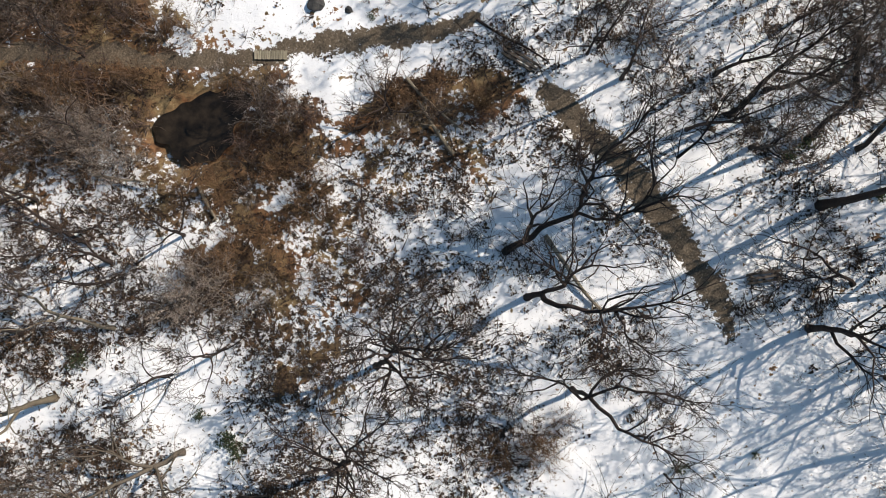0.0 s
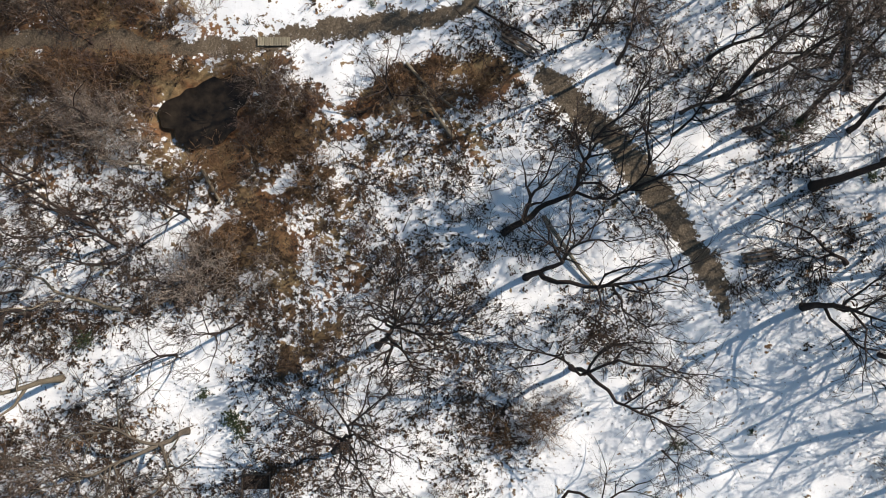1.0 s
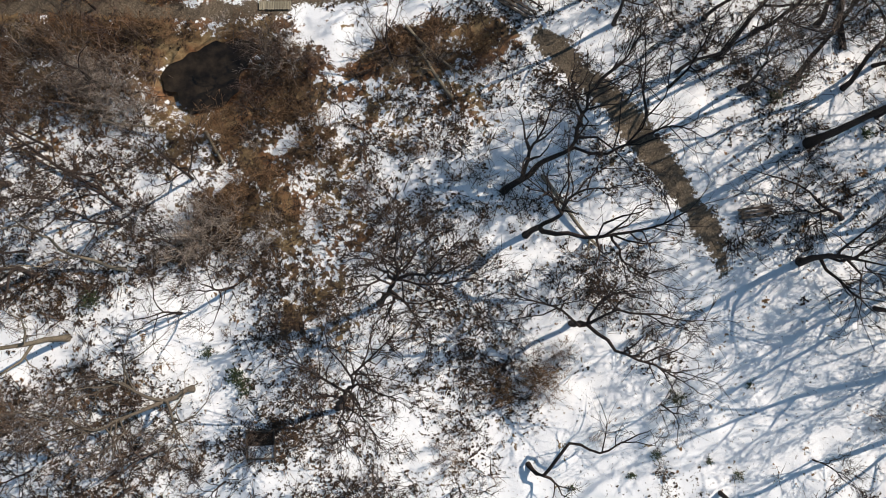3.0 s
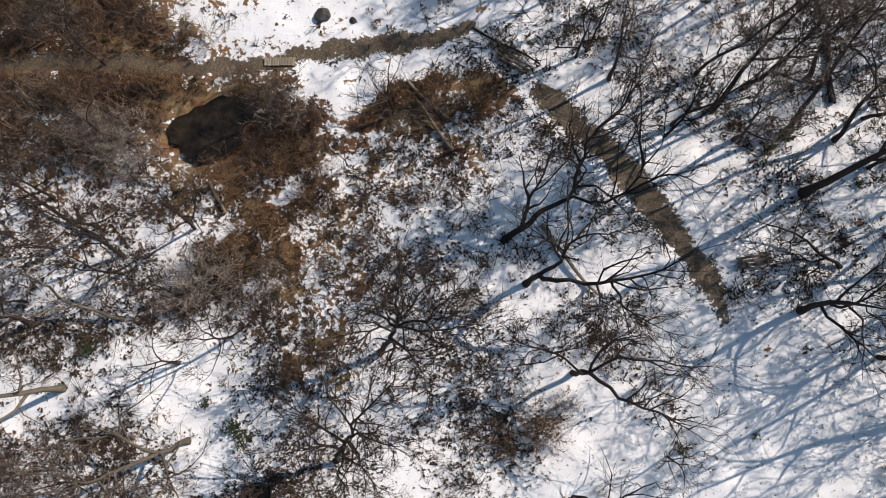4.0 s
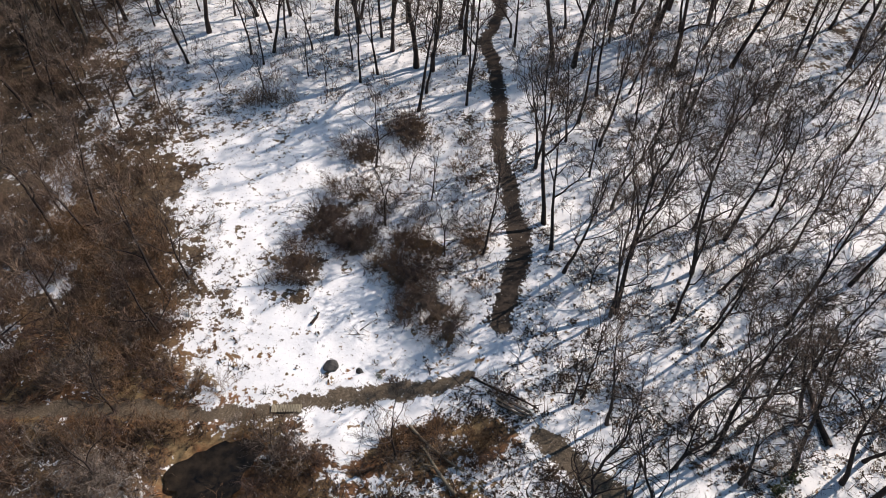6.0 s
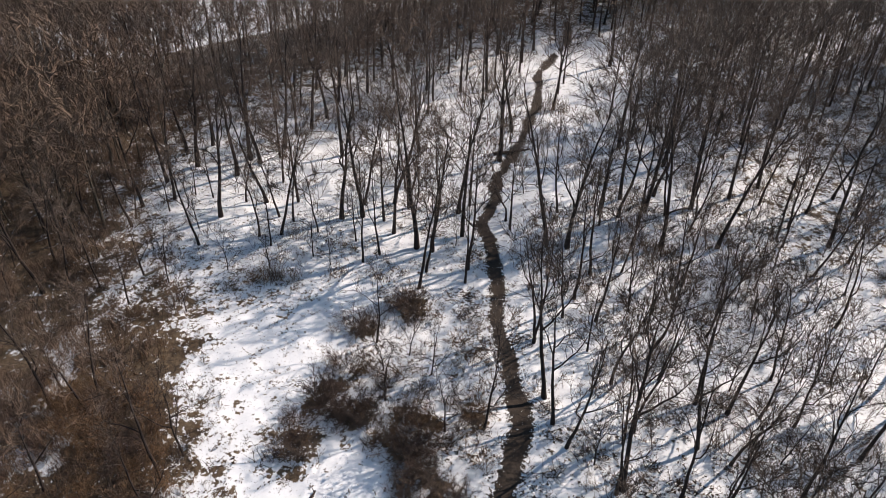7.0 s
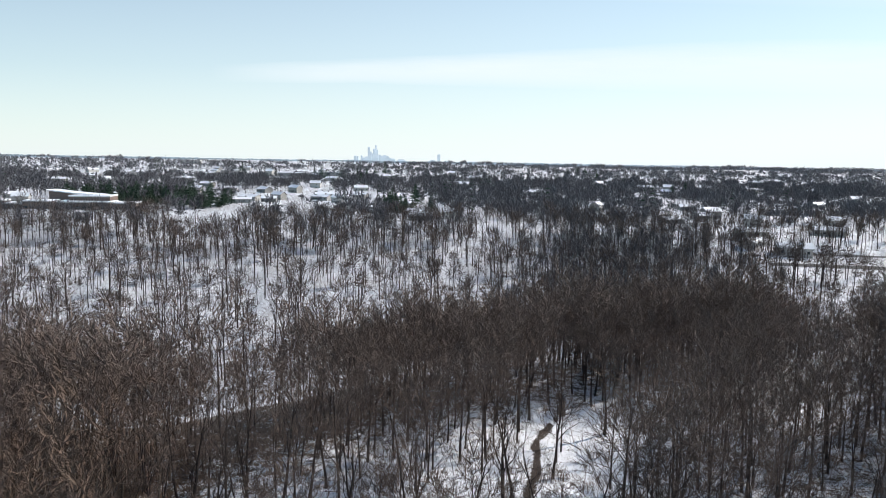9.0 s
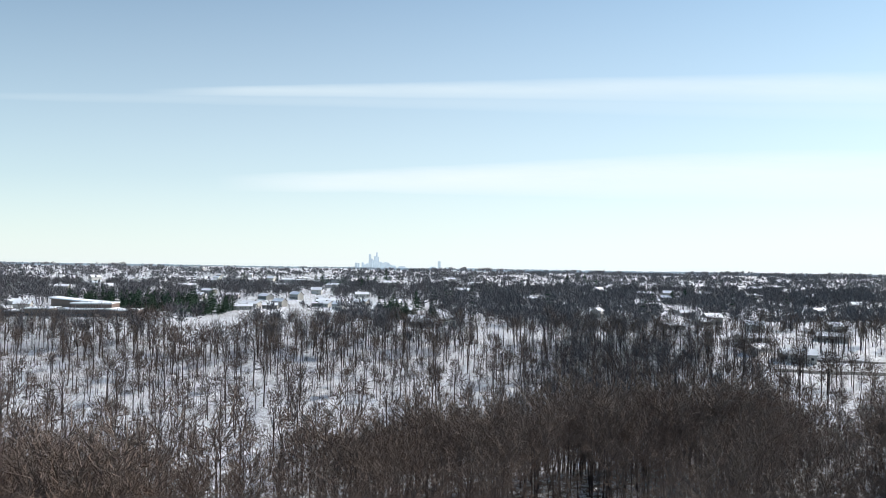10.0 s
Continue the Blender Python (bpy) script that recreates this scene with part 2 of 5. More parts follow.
# ---- the plan ----
TRAIL_WEST = [(-60, 24), (-44, 22.5), (-30, 21.6), (-21.8, 21.3), (-15.8, 21.7), (-9.7, 21.5), (-7.4, 22.1), (-4.2, 22.9), (0.7, 24.2), (3.6, 24.8)]
TRAIL_EAST = [(7.4, 21.6), (8.3, 20.7), (9.9, 19.0), (12.9, 16.2), (15.5, 13.0), (17.5, 10.2), (19.3, 7.5), (20.8, 4.6)]
TRAIL_NORTH = [(5.9, 29.1), (7.1, 33.2), (8.3, 37.0), (7.5, 42.5), (6.9, 50.0), (7.3, 56.0), (6.6, 62.0), (5.9, 66.5), (7.8, 72.5), (8.3, 77.3), (10.9, 83.0), (13.9, 93.0), (16.5, 103.2), (16.7, 110.4), (19.5, 117), (24, 127), (26, 140)]
EDGE = [(-400, 90), (-90, 104), (-52, 110), (-9, 142), (30, 160), (59, 170), (120, 164), (400, 150)]


def wood_edge(x):
    """How far ahead the near plateau ends in front of the valley."""
    return np.interp(x, [p[0] for p in EDGE], [p[1] for p in EDGE])


def to_line(x, y, line):
    """Distance to a line of points."""
    best = np.full(np.shape(x), 1e9)
    for (ax, ay), (bx, by) in zip(line, line[1:]):
        dx, dy = bx - ax, by - ay
        s = np.clip(((x - ax) * dx + (y - ay) * dy) / (dx * dx + dy * dy), 0, 1)
        best = np.minimum(best, np.hypot(x - ax - s * dx, y - ay - s * dy))
    return best


def blob(x, y, cx, cy, rx, ry, turn=0.0):
    """1 in the middle of an ellipse, 0.5 on its rim, 0 outside."""
    c, s = math.cos(radians(turn)), math.sin(radians(turn))
    u, w = ((x - cx) * c + (y - cy) * s) / rx, (-(x - cx) * s + (y - cy) * c) / ry
    return np.clip(1.5 - np.hypot(u, w), 0, 1)


def waves(x, y, seed, size):
    """A cheap smooth random field in -1..1."""
    rng = np.random.default_rng(seed)
    total = 0
    for k in range(7):
        a, f, p = rng.uniform(0, 6.28), rng.uniform(0.6, 1.9) / size, rng.uniform(0, 6.28)
        total = total + np.sin((x * math.cos(a) + y * math.sin(a)) * f * 6.28 + p)
    return total / 4.5


def height(x, y):
    """Ground height."""
    x, y = np.asarray(x, float), np.asarray(y, float)
    e = wood_edge(x)
    s = np.clip((y - e + 8) / 95, 0, 1)
    down = -24 * s * s * (3 - 2 * s)
    r = np.clip((y - e - 105) / np.maximum(468 - e - 105, 60), 0, 1)
    up = 24 * r ** 1.2
    far = np.clip((np.hypot(x, y) - 700) / 2800, 0, 1)
    out = down + up + far * 26 + far * 7 * waves(x, y, 5, 900)
    out = out + np.clip((y - 470) / 200, 0, 1) * 1.5 * waves(x, y, 6, 160)
    out = out + 0.10 * waves(x, y, 7, 5) + 0.22 * waves(x, y, 8, 17)
    # the west side falls to a stream
    out = out - 3.0 * np.clip((-x - 30) / 40, 0, 1) * np.clip((e + 10 - y) / 40, 0, 1)
    dip = np.clip(1.6 * blob(x, y, -13.7, 17.2, 3.5, 2.4, 35), 0, 1)
    out = out * (1 - dip) - 0.75 * dip
    near_trail = np.minimum(np.minimum(to_line(x, y, TRAIL_WEST), to_line(x, y, TRAIL_EAST)), to_line(x, y, TRAIL_NORTH))
    return out - 0.10 * np.clip(1.6 - near_trail, 0, 1)


def zat(x, y):
    return float(height(np.array([x]), np.array([y]))[0])


MEADOW = [(-22.4, 49.3), (-18.9, 51.3), (-12, 53.5), (-7, 55.2), (-8.0, 47.5), (-10, 43.7), (-12.3, 39.5), (-9.6, 35.4), (-6.0, 33.6), (-2.2, 33.0), (0.6, 30.5), (4.6, 31.4), (4.4, 27.4), (0.6, 24.8), (-4.4, 23.6), (-9.0, 22.9), (-15.4, 22.9), (-15.4, 28.0), (-17.6, 34.0), (-20.6, 40.6), (-22.1, 44.8), (-22.4, 49.3)]


def meadow(x, y):
    """1 well inside the open snow, 0.5 on its edge, 0 outside."""
    inside = np.zeros(np.shape(x), bool)
    for (ax, ay), (bx, by) in zip(MEADOW, MEADOW[1:]):
        if ay != by:
            inside ^= ((ay > y) != (by > y)) & (x < (bx - ax) * (y - ay) / (by - ay) + ax)
    return np.clip(0.5 + np.where(inside, 1, -1) * to_line(x, y, MEADOW) / 6.0, 0, 1)


FIELD = [(-15.5, 43, 4.5, 9, 0), (-11, 50.5, 5.5, 3.0, 20), (-7, 29.0, 7.0, 3.6, 0), (-5.9, 20.2, 2.5, 1.1, -8), (1.5, 28.6, 3.0, 2.0, 10), (-14, 36, 2.4, 4, 20)]
BROWN = [(-20, 21, 9, 5.6, -20), (-13, 17, 6, 5.0, 0), (-9, 16.8, 3.8, 3.4, -20), (-20, 23.0, 4, 2.0, 0), (0.5, 18.9, 3.2, 2.6, 0), (4.6, 19.4, 2.0, 1.5, 0), (-9.5, 11.5, 2.6, 2.2, 30), (-10.6, 7.9, 3.8, 2.2, -15), (-3.4, 18.4, 1.9, 1.5, 0), (-0.3, 21.2, 1.9, 0.9, 10), (-7.9, 1.2, 1.1, 1.0, 0)]
CLUMP = [(-10.2, 34.0, 1.5, 2.4, 0), (-8.4, 39.2, 2.2, 2.2, 0), (-5.8, 37.4, 2.0, 1.6, 0), (-2.4, 34.4, 2.0, 1.6, 0), (-6.6, 42.8, 1.6, 1.4, 0), (-0.6, 37.0, 1.2, 1.1, 0), (-6.4, 48.2, 1.8, 1.6, 0), (-1.5, 51.6, 2.2, 2.0, 0), (-0.8, 33.0, 1.7, 2.2, 20), (0.3, 30.6, 2.4, 1.6, 0), (3.7, 38.0, 1.6, 1.9, 0), (2.2, 28.2, 1.0, 1.2, 0)]
MIXED = [(-4.6, 15.6, 3.6, 3.0, -20), (-1.5, 14.4, 2.6, 2.2, 0), (3.6, 16.4, 1.8, 2.6, 0), (-10.5, 10.5, 5.5, 5, 0), (-5.5, 9.0, 3.6, 4.2, 10), (-6.2, 13.5, 2.6, 3.6, 0), (-13.5, 12, 4, 2.5, 0), (-6, 3.5, 2.2, 4, 25)]
WEST = [(-25, 34, 7, 20, 6), (-49, 62, 15, 40, 20), (-60, 90, 25, 30, 0), (-30, 24, 12, 10, 0), (-52, 34, 20, 24, 0)]
PATCH = [(-2.4, 21.7, 1.5, 0.8, 14), (-29.5, 33, 2.0, 2.4, 0), (-32, 27, 1.8, 1.2, 20), (-33, 44, 1.6, 3, 10), (-8.2, 12.4, 1.0, 0.8, 30), (-10.5, 5.6, 0.8, 0.5, 20), (-13.0, 9.6, 0.6, 0.5, 0), (-15.6, 9.0, 1.2, 1.6, 0), (-3.9, 15.0, 0.8, 0.5, 30), (-6.0, 17.2, 0.5, 0.5, 0)]
CLEAR = [(36, 121, 14, 8, 0), (27, 117, 9, 8, 0), (32, 106, 7, 10, 0), (56, 84, 10, 8, 0), (91, 153, 33, 14, 60), (50, 76, 7, 6, 0)]
DARK_HOLLOW = (-13.7, 17.2, 3.3, 2.2, 35)
THIN = [(-12, 6.0, 4, 2, 0), (-15.5, 7.5, 4, 3.4, 0), (-24, -5, 6, 3, 0), (3.4, 33.5, 4.5, 2.4, -40), (3.5, 45, 4, 6, 0), (-17, 54, 6, 3, 10)]


def cover(x, y):
    """Bare ground, litter through the snow, and trail, each 0..1."""
    wx = x + 0.75 * waves(x, y, 21, 3.4) + 1.3 * waves(x, y, 22, 9)
    wy = y + 0.75 * waves(x, y, 23, 3.1) + 1.2 * waves(x, y, 24, 8)
    bare = np.zeros_like(x)
    for b in BROWN + WEST:
        bare = np.maximum(bare, blob(wx, wy, *b))
    for b in MIXED:
        bare = np.maximum(bare, 0.55 * blob(wx, wy, *b))
    snow = meadow(wx, wy)
    small = np.zeros_like(x)
    for b in PATCH + FIELD[3:4]:
        small = np.maximum(small, blob(wx, wy, *b))
    edge = np.clip((y - wood_edge(x) + 48) / 34, 0, 1) * np.clip((wood_edge(x) + 45 - 15 * np.clip((-x - 5) / 25, 0, 1) - y) / 20, 0, 1)
    for b in CLEAR:
        edge = edge * (1 - blob(wx, wy, *b))
    bare = np.maximum(bare, (0.62 + 0.25 * np.clip(-x / 20, 0, 1)) * edge)
    bare = np.maximum(bare, 0.38 * np.clip((x - 24) / 18, 0, 1) * np.clip((y - 46) / 20, 0, 1) * np.clip((wood_edge(x) + 45 - y) / 20, 0, 1))
    bare = np.clip(bare - 1.5 * np.clip(np.maximum(snow, small) - 0.32, 0, 1), 0, 1) * 0.95
    bare = np.maximum(bare, (0.29 + 0.10 * waves(x, y, 25, 4)) * np.clip((-wx - 8) / 6, 0.35 * (y < 30), 1) * np.clip((1.15 - snow) / 0.4, 0, 1) * (snow > 0.3))
    for b in CLUMP:
        bare = np.maximum(bare, 0.76 * blob(wx, wy, *b))
    litter = 0.34 + 0.28 * waves(x, y, 11, 9) + 0.16 * waves(x, y, 13, 2.6)
    for b in THIN:
        litter = litter + 0.24 * blob(wx, wy, *b)
    clean = np.maximum.reduce([blob(wx, wy, 11, -9, 5, 4), blob(wx, wy, 24, -2, 10, 7), 0.5 * blob(wx, wy, -18, -1, 7, 2.5), 0.35 * blob(wx, wy, 17, 12, 13, 8)])
    litter = litter - 0.85 * np.maximum(snow, small) - 0.6 * clean
    litter = np.clip(litter - 0.14 * np.clip((y - 18) / 12, 0, 1), 0, 1)
    far_on = np.clip((y - 190) / 60, 0, 1)
    litter = litter * (1 - far_on) + far_on * np.clip(0.57 + 0.16 * waves(x, y, 12, 22), 0, 0.95)
    dw, de, dn = to_line(wx * 0.35 + x * 0.65, wy * 0.35 + y * 0.65, TRAIL_WEST), to_line(wx * 0.3 + x * 0.7, wy * 0.3 + y * 0.7, TRAIL_EAST), to_line(wx * 0.3 + x * 0.7, wy * 0.3 + y * 0.7, TRAIL_NORTH)
    half = 0.86 - 0.18 * np.clip((y - 60) / 40, 0, 1)
    trail = np.clip(np.maximum.reduce([1.5 - dw / (0.64 - 0.2 * np.clip((x - 1) / 3, 0, 1)), 1.5 - de / (0.80 + 0.012 * y) - 0.9 * np.clip((7.5 - y) / 4, 0, 2) - 2 * np.clip((y - 20) / 2, 0, 1), 1.5 - dn / half]), -1, 1.5)
    return np.clip(bare, 0, 1), litter, trail


def axis_steps(lo, a, b, hi, fine, grow):
    """Coordinates, fine between a and b, ever wider beyond."""
    out = list(np.arange(a, b, fine))
    step, v = fine, b
    while v < hi:
        out.append(v)
        step *= grow
        v += step
    out.append(hi)
    step, v, low = fine, a, []
    while v > lo:
        step *= grow
        v -= step
        low.append(max(v, lo))
    return np.array(low[::-1] + out)


def build_ground():
    xs = axis_steps(-3400, -36, 40, 3400, 0.40, 1.11)
    ys = axis_steps(-900, -14, 76, 4850, 0.40, 1.06)
    gx, gy = np.meshgrid(xs, ys)
    x, y = gx.ravel(), gy.ravel()
    z = height(x, y)
    w, h = len(xs), len(ys)
    i = (np.arange(h - 1)[:, None] * w + np.arange(w - 1)[None]).ravel()
    quads = np.stack([i, i + 1, i + w + 1, i + w], 1)
    me = bpy.data.meshes.new("ground")
    me.from_pydata(np.stack([x, y, z], 1).tolist(), [], quads.tolist())
    me.materials.append(GROUND)
    me.polygons.foreach_set("use_smooth", [True] * len(me.polygons))
    bare, litter, trail = cover(x, y)
    layer = me.color_attributes.new("cover", "FLOAT_COLOR", "POINT")
    layer.data.foreach_set("color", np.stack([bare, litter, trail, np.clip((30 - y) / 4, 0, 1)], 1).astype(np.float32).ravel())
    tagged(new("ground", me), "snow-covered ground with brown leaf litter and muddy trails", "ground", kind="structure")


build_ground()


# ---- trees ----
def bent(rng, start, way, length, k, wander, lift):
    """A wandering line of k + 1 points."""
    pts, p, d = [start], np.array(start, float), np.array(way, float)
    for _ in range(k):
        d = d + rng.normal(0, wander, 3) + (0, 0, lift)
        d /= np.linalg.norm(d)
        p = p + d * length / k
        pts.append(p)
    return np.array(pts)


def along(pts, s):
    """The place and the way at the share s of a line."""
    f = s * (len(pts) - 1)
    i = min(int(f), len(pts) - 2)
    d = pts[i + 1] - pts[i]
    return pts[i] + (f - i) * d, d / (np.linalg.norm(d) + 1e-9)


def off_way(rng, d, angle):
    """A way that leaves d by an angle."""
    side = np.cross(d, rng.normal(0, 1, 3))
    side /= np.linalg.norm(side) + 1e-9
    return d * math.cos(angle) + side * math.sin(angle)


def grow(seed, tall, girth, limbs, branches, twigs, fine, first=0.4, spread=0.34, angle=50, wander=0.09, lean=(0, 0), twig_r=0.014, sides=7, low=1.15, fall=0.55):
    """A bare tree: its trunk, a list of limbs with their branches, and its twigs."""
    rng = np.random.default_rng(seed)
    trunk = Buf()
    start = np.array((0, 0, -0.25))
    line = bent(rng, start, (lean[0], lean[1], 1), tall * 0.86, 9, wander * 0.55, 0.02)
    share = np.linspace(0, 1, len(line))
    radii = girth * (1 - 0.86 * share)
    radii[0] *= 1.35
    trunk.tube(line, radii, sides)
    limb_bufs, tips_a, tips_b, tips_r, fine_a, fine_b = [], [], [], [], [], []
    turn = rng.uniform(0, 6.28)
    for i in range(limbs):
        s = first + (0.97 - first) * (i + 0.3 * rng.uniform(-1, 1)) / max(limbs - 1, 1)
        s = min(max(s, 0.12), 0.99)
        p, d = along(line, s)
        turn += 2.4 + rng.normal(0, 0.4)
        a = radians(angle) * (1.12 - 0.55 * s) + rng.normal(0, 0.08)
        way = np.array((math.cos(turn) * math.sin(a), math.sin(turn) * math.sin(a), math.cos(a))) + 0.3 * d
        way /= np.linalg.norm(way)
        long = tall * spread * (low - fall * s) * rng.uniform(0.75, 1.2)
        limb = bent(rng, p, way, long, 6, wander * 1.6, 0.05)
        r0 = girth * (1 - 0.86 * s) * rng.uniform(0.55, 0.8)
        buf = Buf()
        buf.tube(limb, r0 * (1 - 0.85 * np.linspace(0, 1, 7)), 5)
        for j in range(branches):
            q = 0.22 + 0.78 * (j + rng.uniform(0, 0.8)) / branches
            q = min(q, 0.99)
            bp, bd = along(limb, q)
            bw = off_way(rng, bd, rng.uniform(0.45, 0.95))
            bl = long * (0.62 - 0.34 * q) * rng.uniform(0.7, 1.25)
            br = bent(rng, bp, bw, bl, 3, wander * 2, 0.07)
            buf.tube(br, max(r0 * (1 - 0.85 * q) * 0.55, twig_r * 1.3) * np.array((1, 0.75, 0.5, 0.25)), 3)
            for _ in range(twigs):
                u = rng.uniform(0.15, 1)
                tp, td = along(br, u)
                tw = off_way(rng, td, rng.uniform(0.3, 0.85)) + (0, 0, 0.12)
                tl = bl * rng.uniform(0.30, 0.65) + 0.15
                end = tp + tw * tl
                tips_a.append(tp), tips_b.append(end), tips_r.append(twig_r)
                for _ in range(fine):
                    w = rng.uniform(0.2, 0.9)
                    fp = tp + (end - tp) * w
                    fine_a.append(fp), fine_b.append(fp + off_way(rng, tw / np.linalg.norm(tw), rng.uniform(0.4, 0.9)) * tl * rng.uniform(0.35, 0.7))
        limb_bufs.append(buf)
    twig_buf = Buf()
    if tips_a:
        twig_buf.spikes(tips_a, tips_b, tips_r)
        twig_buf.blades(fine_a, fine_b, twig_r)
    return trunk, limb_bufs, twig_buf


def tree_kind(seed, bark, twig_mat, **how):
    """The meshes of one kind of tree, to be shared by its copies."""
    trunk, limb_bufs, twigs = grow(seed, **how)
    return trunk.mesh("trunk", bark, True), [b.mesh("limb", bark, True) for b in limb_bufs], twigs.mesh("crown", twig_mat)


def plant(kind, x, y, size=1.0, turn=0.0, label="", name="bare_tree", category="tree", group="bare trees of the wood", tilt=(0, 0)):
    trunk, limb_meshes, twigs = kind
    ob = thing(name, label, category, pose(x, y, zat(x, y), tilt[0], tilt[1], turn) @ Matrix.Scale(size, 4), group)
    part("trunk", trunk, None, ob)
    for me in limb_meshes:
        part("limb", me, None, ob)
    tagged(part("crown", twigs, None, ob), kind="stuff")
    return ob


OAK = [tree_kind(20 + i, BARK, TWIG_DARK, tall=t, girth=g, limbs=7, branches=10, twigs=5, fine=3, first=0.30, spread=0.54, angle=70, wander=0.17, twig_r=0.020) for i, (t, g) in enumerate(((15, 0.31), (14, 0.28), (16, 0.34)))]
PALE = tree_kind(30, BARK_PALE, TWIG, tall=15, girth=0.26, limbs=8, branches=7, twigs=5, fine=3, first=0.35, spread=0.38, angle=55, wander=0.13)
SLIM = [tree_kind(40 + i, BARK, TWIG_DARK if i == 2 else TWIG, tall=t, girth=g, limbs=7, branches=6, twigs=5, fine=4, first=f, spread=0.31, angle=50, low=1.55, fall=0.95, wander=0.15, twig_r=0.020, lean=((i % 3 - 1) * 0.04, (i % 2 - 0.5) * 0.05)) for i, (t, g, f) in enumerate(((16, 0.165, 0.40), (14, 0.135, 0.34), (17, 0.20, 0.45), (12.5, 0.115, 0.28), (15, 0.15, 0.34)))]
YOUNG = [tree_kind(50 + i, BARK, TWIG_DARK, tall=t, girth=g, limbs=7, branches=5, twigs=5, fine=3, first=0.18, spread=0.40, angle=46, wander=0.14, twig_r=0.014, sides=5) for i, (t, g) in enumerate(((8, 0.08), (6.5, 0.065), (9.5, 0.10)))]
BIG = tree_kind(60, BARK, TWIG_DARK, tall=19, girth=0.30, limbs=9, branches=8, twigs=5, fine=2, first=0.5, spread=0.36, angle=46, wander=0.07, lean=(0.03, 0.03))
TALL = [tree_kind(65 + i, BARK, TWIG, tall=t, girth=g, limbs=8, branches=7, twigs=5, fine=3, first=f, spread=0.31, angle=56, wander=0.12, twig_r=0.014, lean=((i - 1) * 0.03, 0.02)) for i, (t, g, f) in enumerate(((22, 0.26, 0.42), (20, 0.23, 0.36), (21, 0.28, 0.30)))]
CROOKED = tree_kind(61, BARK, TWIG_DARK, tall=6.5, girth=0.17, limbs=4, branches=5, twigs=4, fine=2, first=0.45, spread=0.6, angle=75, wander=0.30)

OAK_LABEL = "spreading bare oak with dark crooked limbs over snow"
SLIM_LABEL = "slim bare forest tree with dark bark in snow"
YOUNG_LABEL = "young bare tree with thin brown twigs"

taken = []


def stand(kind, x, y, size, turn, label, **more):
    taken.append((x, y))
    return plant(kind, x, y, size, turn, label, **more)


def smooth_line(points, jitter, rng):
    """A rounded line through a few points, with small kinks."""
    p = np.array([points[0], *points, points[-1]], float)
    out = []
    for i in range(1, len(p) - 2):
        for t in (0.0, 0.33, 0.67):
            a, b, c, d = p[i - 1], p[i], p[i + 1], p[i + 2]
            q = 0.5 * (2 * b + (c - a) * t + (2 * a - 5 * b + 4 * c - d) * t ** 2 + (3 * b - a - 3 * c + d) * t ** 3)
            out.append(q + (rng.normal(0, jitter, 3) if t else 0))
    return np.array(out + [p[-1]])


def shaped_tree(seed, girth, bark, label, lines, density=11):
    """A tree of given habit: the first line is its stem, the others are limbs that leave it; branches and twigs grow along them."""
    rng = np.random.default_rng(seed)
    base = np.array(lines[0][0], float)
    base[2] = 0
    ob = thing("bare_tree", label, "tree", pose(base[0], base[1], zat(base[0], base[1])), "bare trees of the wood")
    taken.append((base[0], base[1]))
    tips_a, tips_b, fine_a, fine_b = [], [], [], []
    stem = smooth_line(lines[0], 0.09, rng) - base
    for k, points in enumerate(lines):
        line = stem if k == 0 else smooth_line(points, 0.12, rng) - base
        n = len(line)
        if k == 0:
            r0 = girth
        else:
            near = np.argmin(np.linalg.norm(stem - line[0], axis=1)) / (len(stem) - 1)
            r0 = girth * max(0.42, (1 - 0.8 * near) * 0.8)
        radii = r0 * (1 - 0.86 * np.linspace(0, 1, n) ** 0.9)
        if k == 0:
            radii[0] *= 1.4
        b = Buf()
        b.tube(line, radii, 8 if k == 0 else 6)
        long = np.linalg.norm(np.diff(line, axis=0), axis=1).sum()
        count = int(density * (1.3 if k == 0 else 1.0))
        for j in range(count):
            s = (0.55 if k == 0 else 0.28) + (0.45 if k == 0 else 0.72) * (j + rng.uniform(0, 0.9)) / count
            s = min(s, 0.99)
            p, d = along(line, s)
            bl = (1.3 + long * 0.38 * (1.15 - s)) * rng.uniform(0.6, 1.4)
            br = bent(rng, p, off_way(rng, d, rng.uniform(0.5, 1.1)), bl, 4, 0.34, 0.06)
            b.tube(br, max(r0 * (1 - 0.86 * s) * 0.74, 0.028) * np.array((1, 0.8, 0.6, 0.4, 0.2)), 4)
            for _ in range(6):
                tp, td = along(br, rng.uniform(0.15, 1))
                tw = off_way(rng, td, rng.uniform(0.3, 0.95)) + (0, 0, 0.12)
                tl = bl * rng.uniform(0.25, 0.6) + 0.15
                tips_a.append(tp), tips_b.append(tp + tw * tl)
                for _ in range(3):
                    fp = tp + tw * tl * rng.uniform(0.2, 0.95)
                    fine_a.append(fp), fine_b.append(fp + off_way(rng, tw / np.linalg.norm(tw), rng.uniform(0.4, 0.9)) * tl * rng.uniform(0.35, 0.75))
        part("trunk" if k == 0 else "limb", b, bark, ob, smooth=True)
    crown = Buf()
    crown.spikes(tips_a, tips_b, 0.017)
    crown.blades(fine_a, fine_b, 0.014)
    tagged(part("crown", crown, TWIG_DARK if bark is BARK else TWIG, ob), kind="stuff")


rng = np.random.default_rng(3)
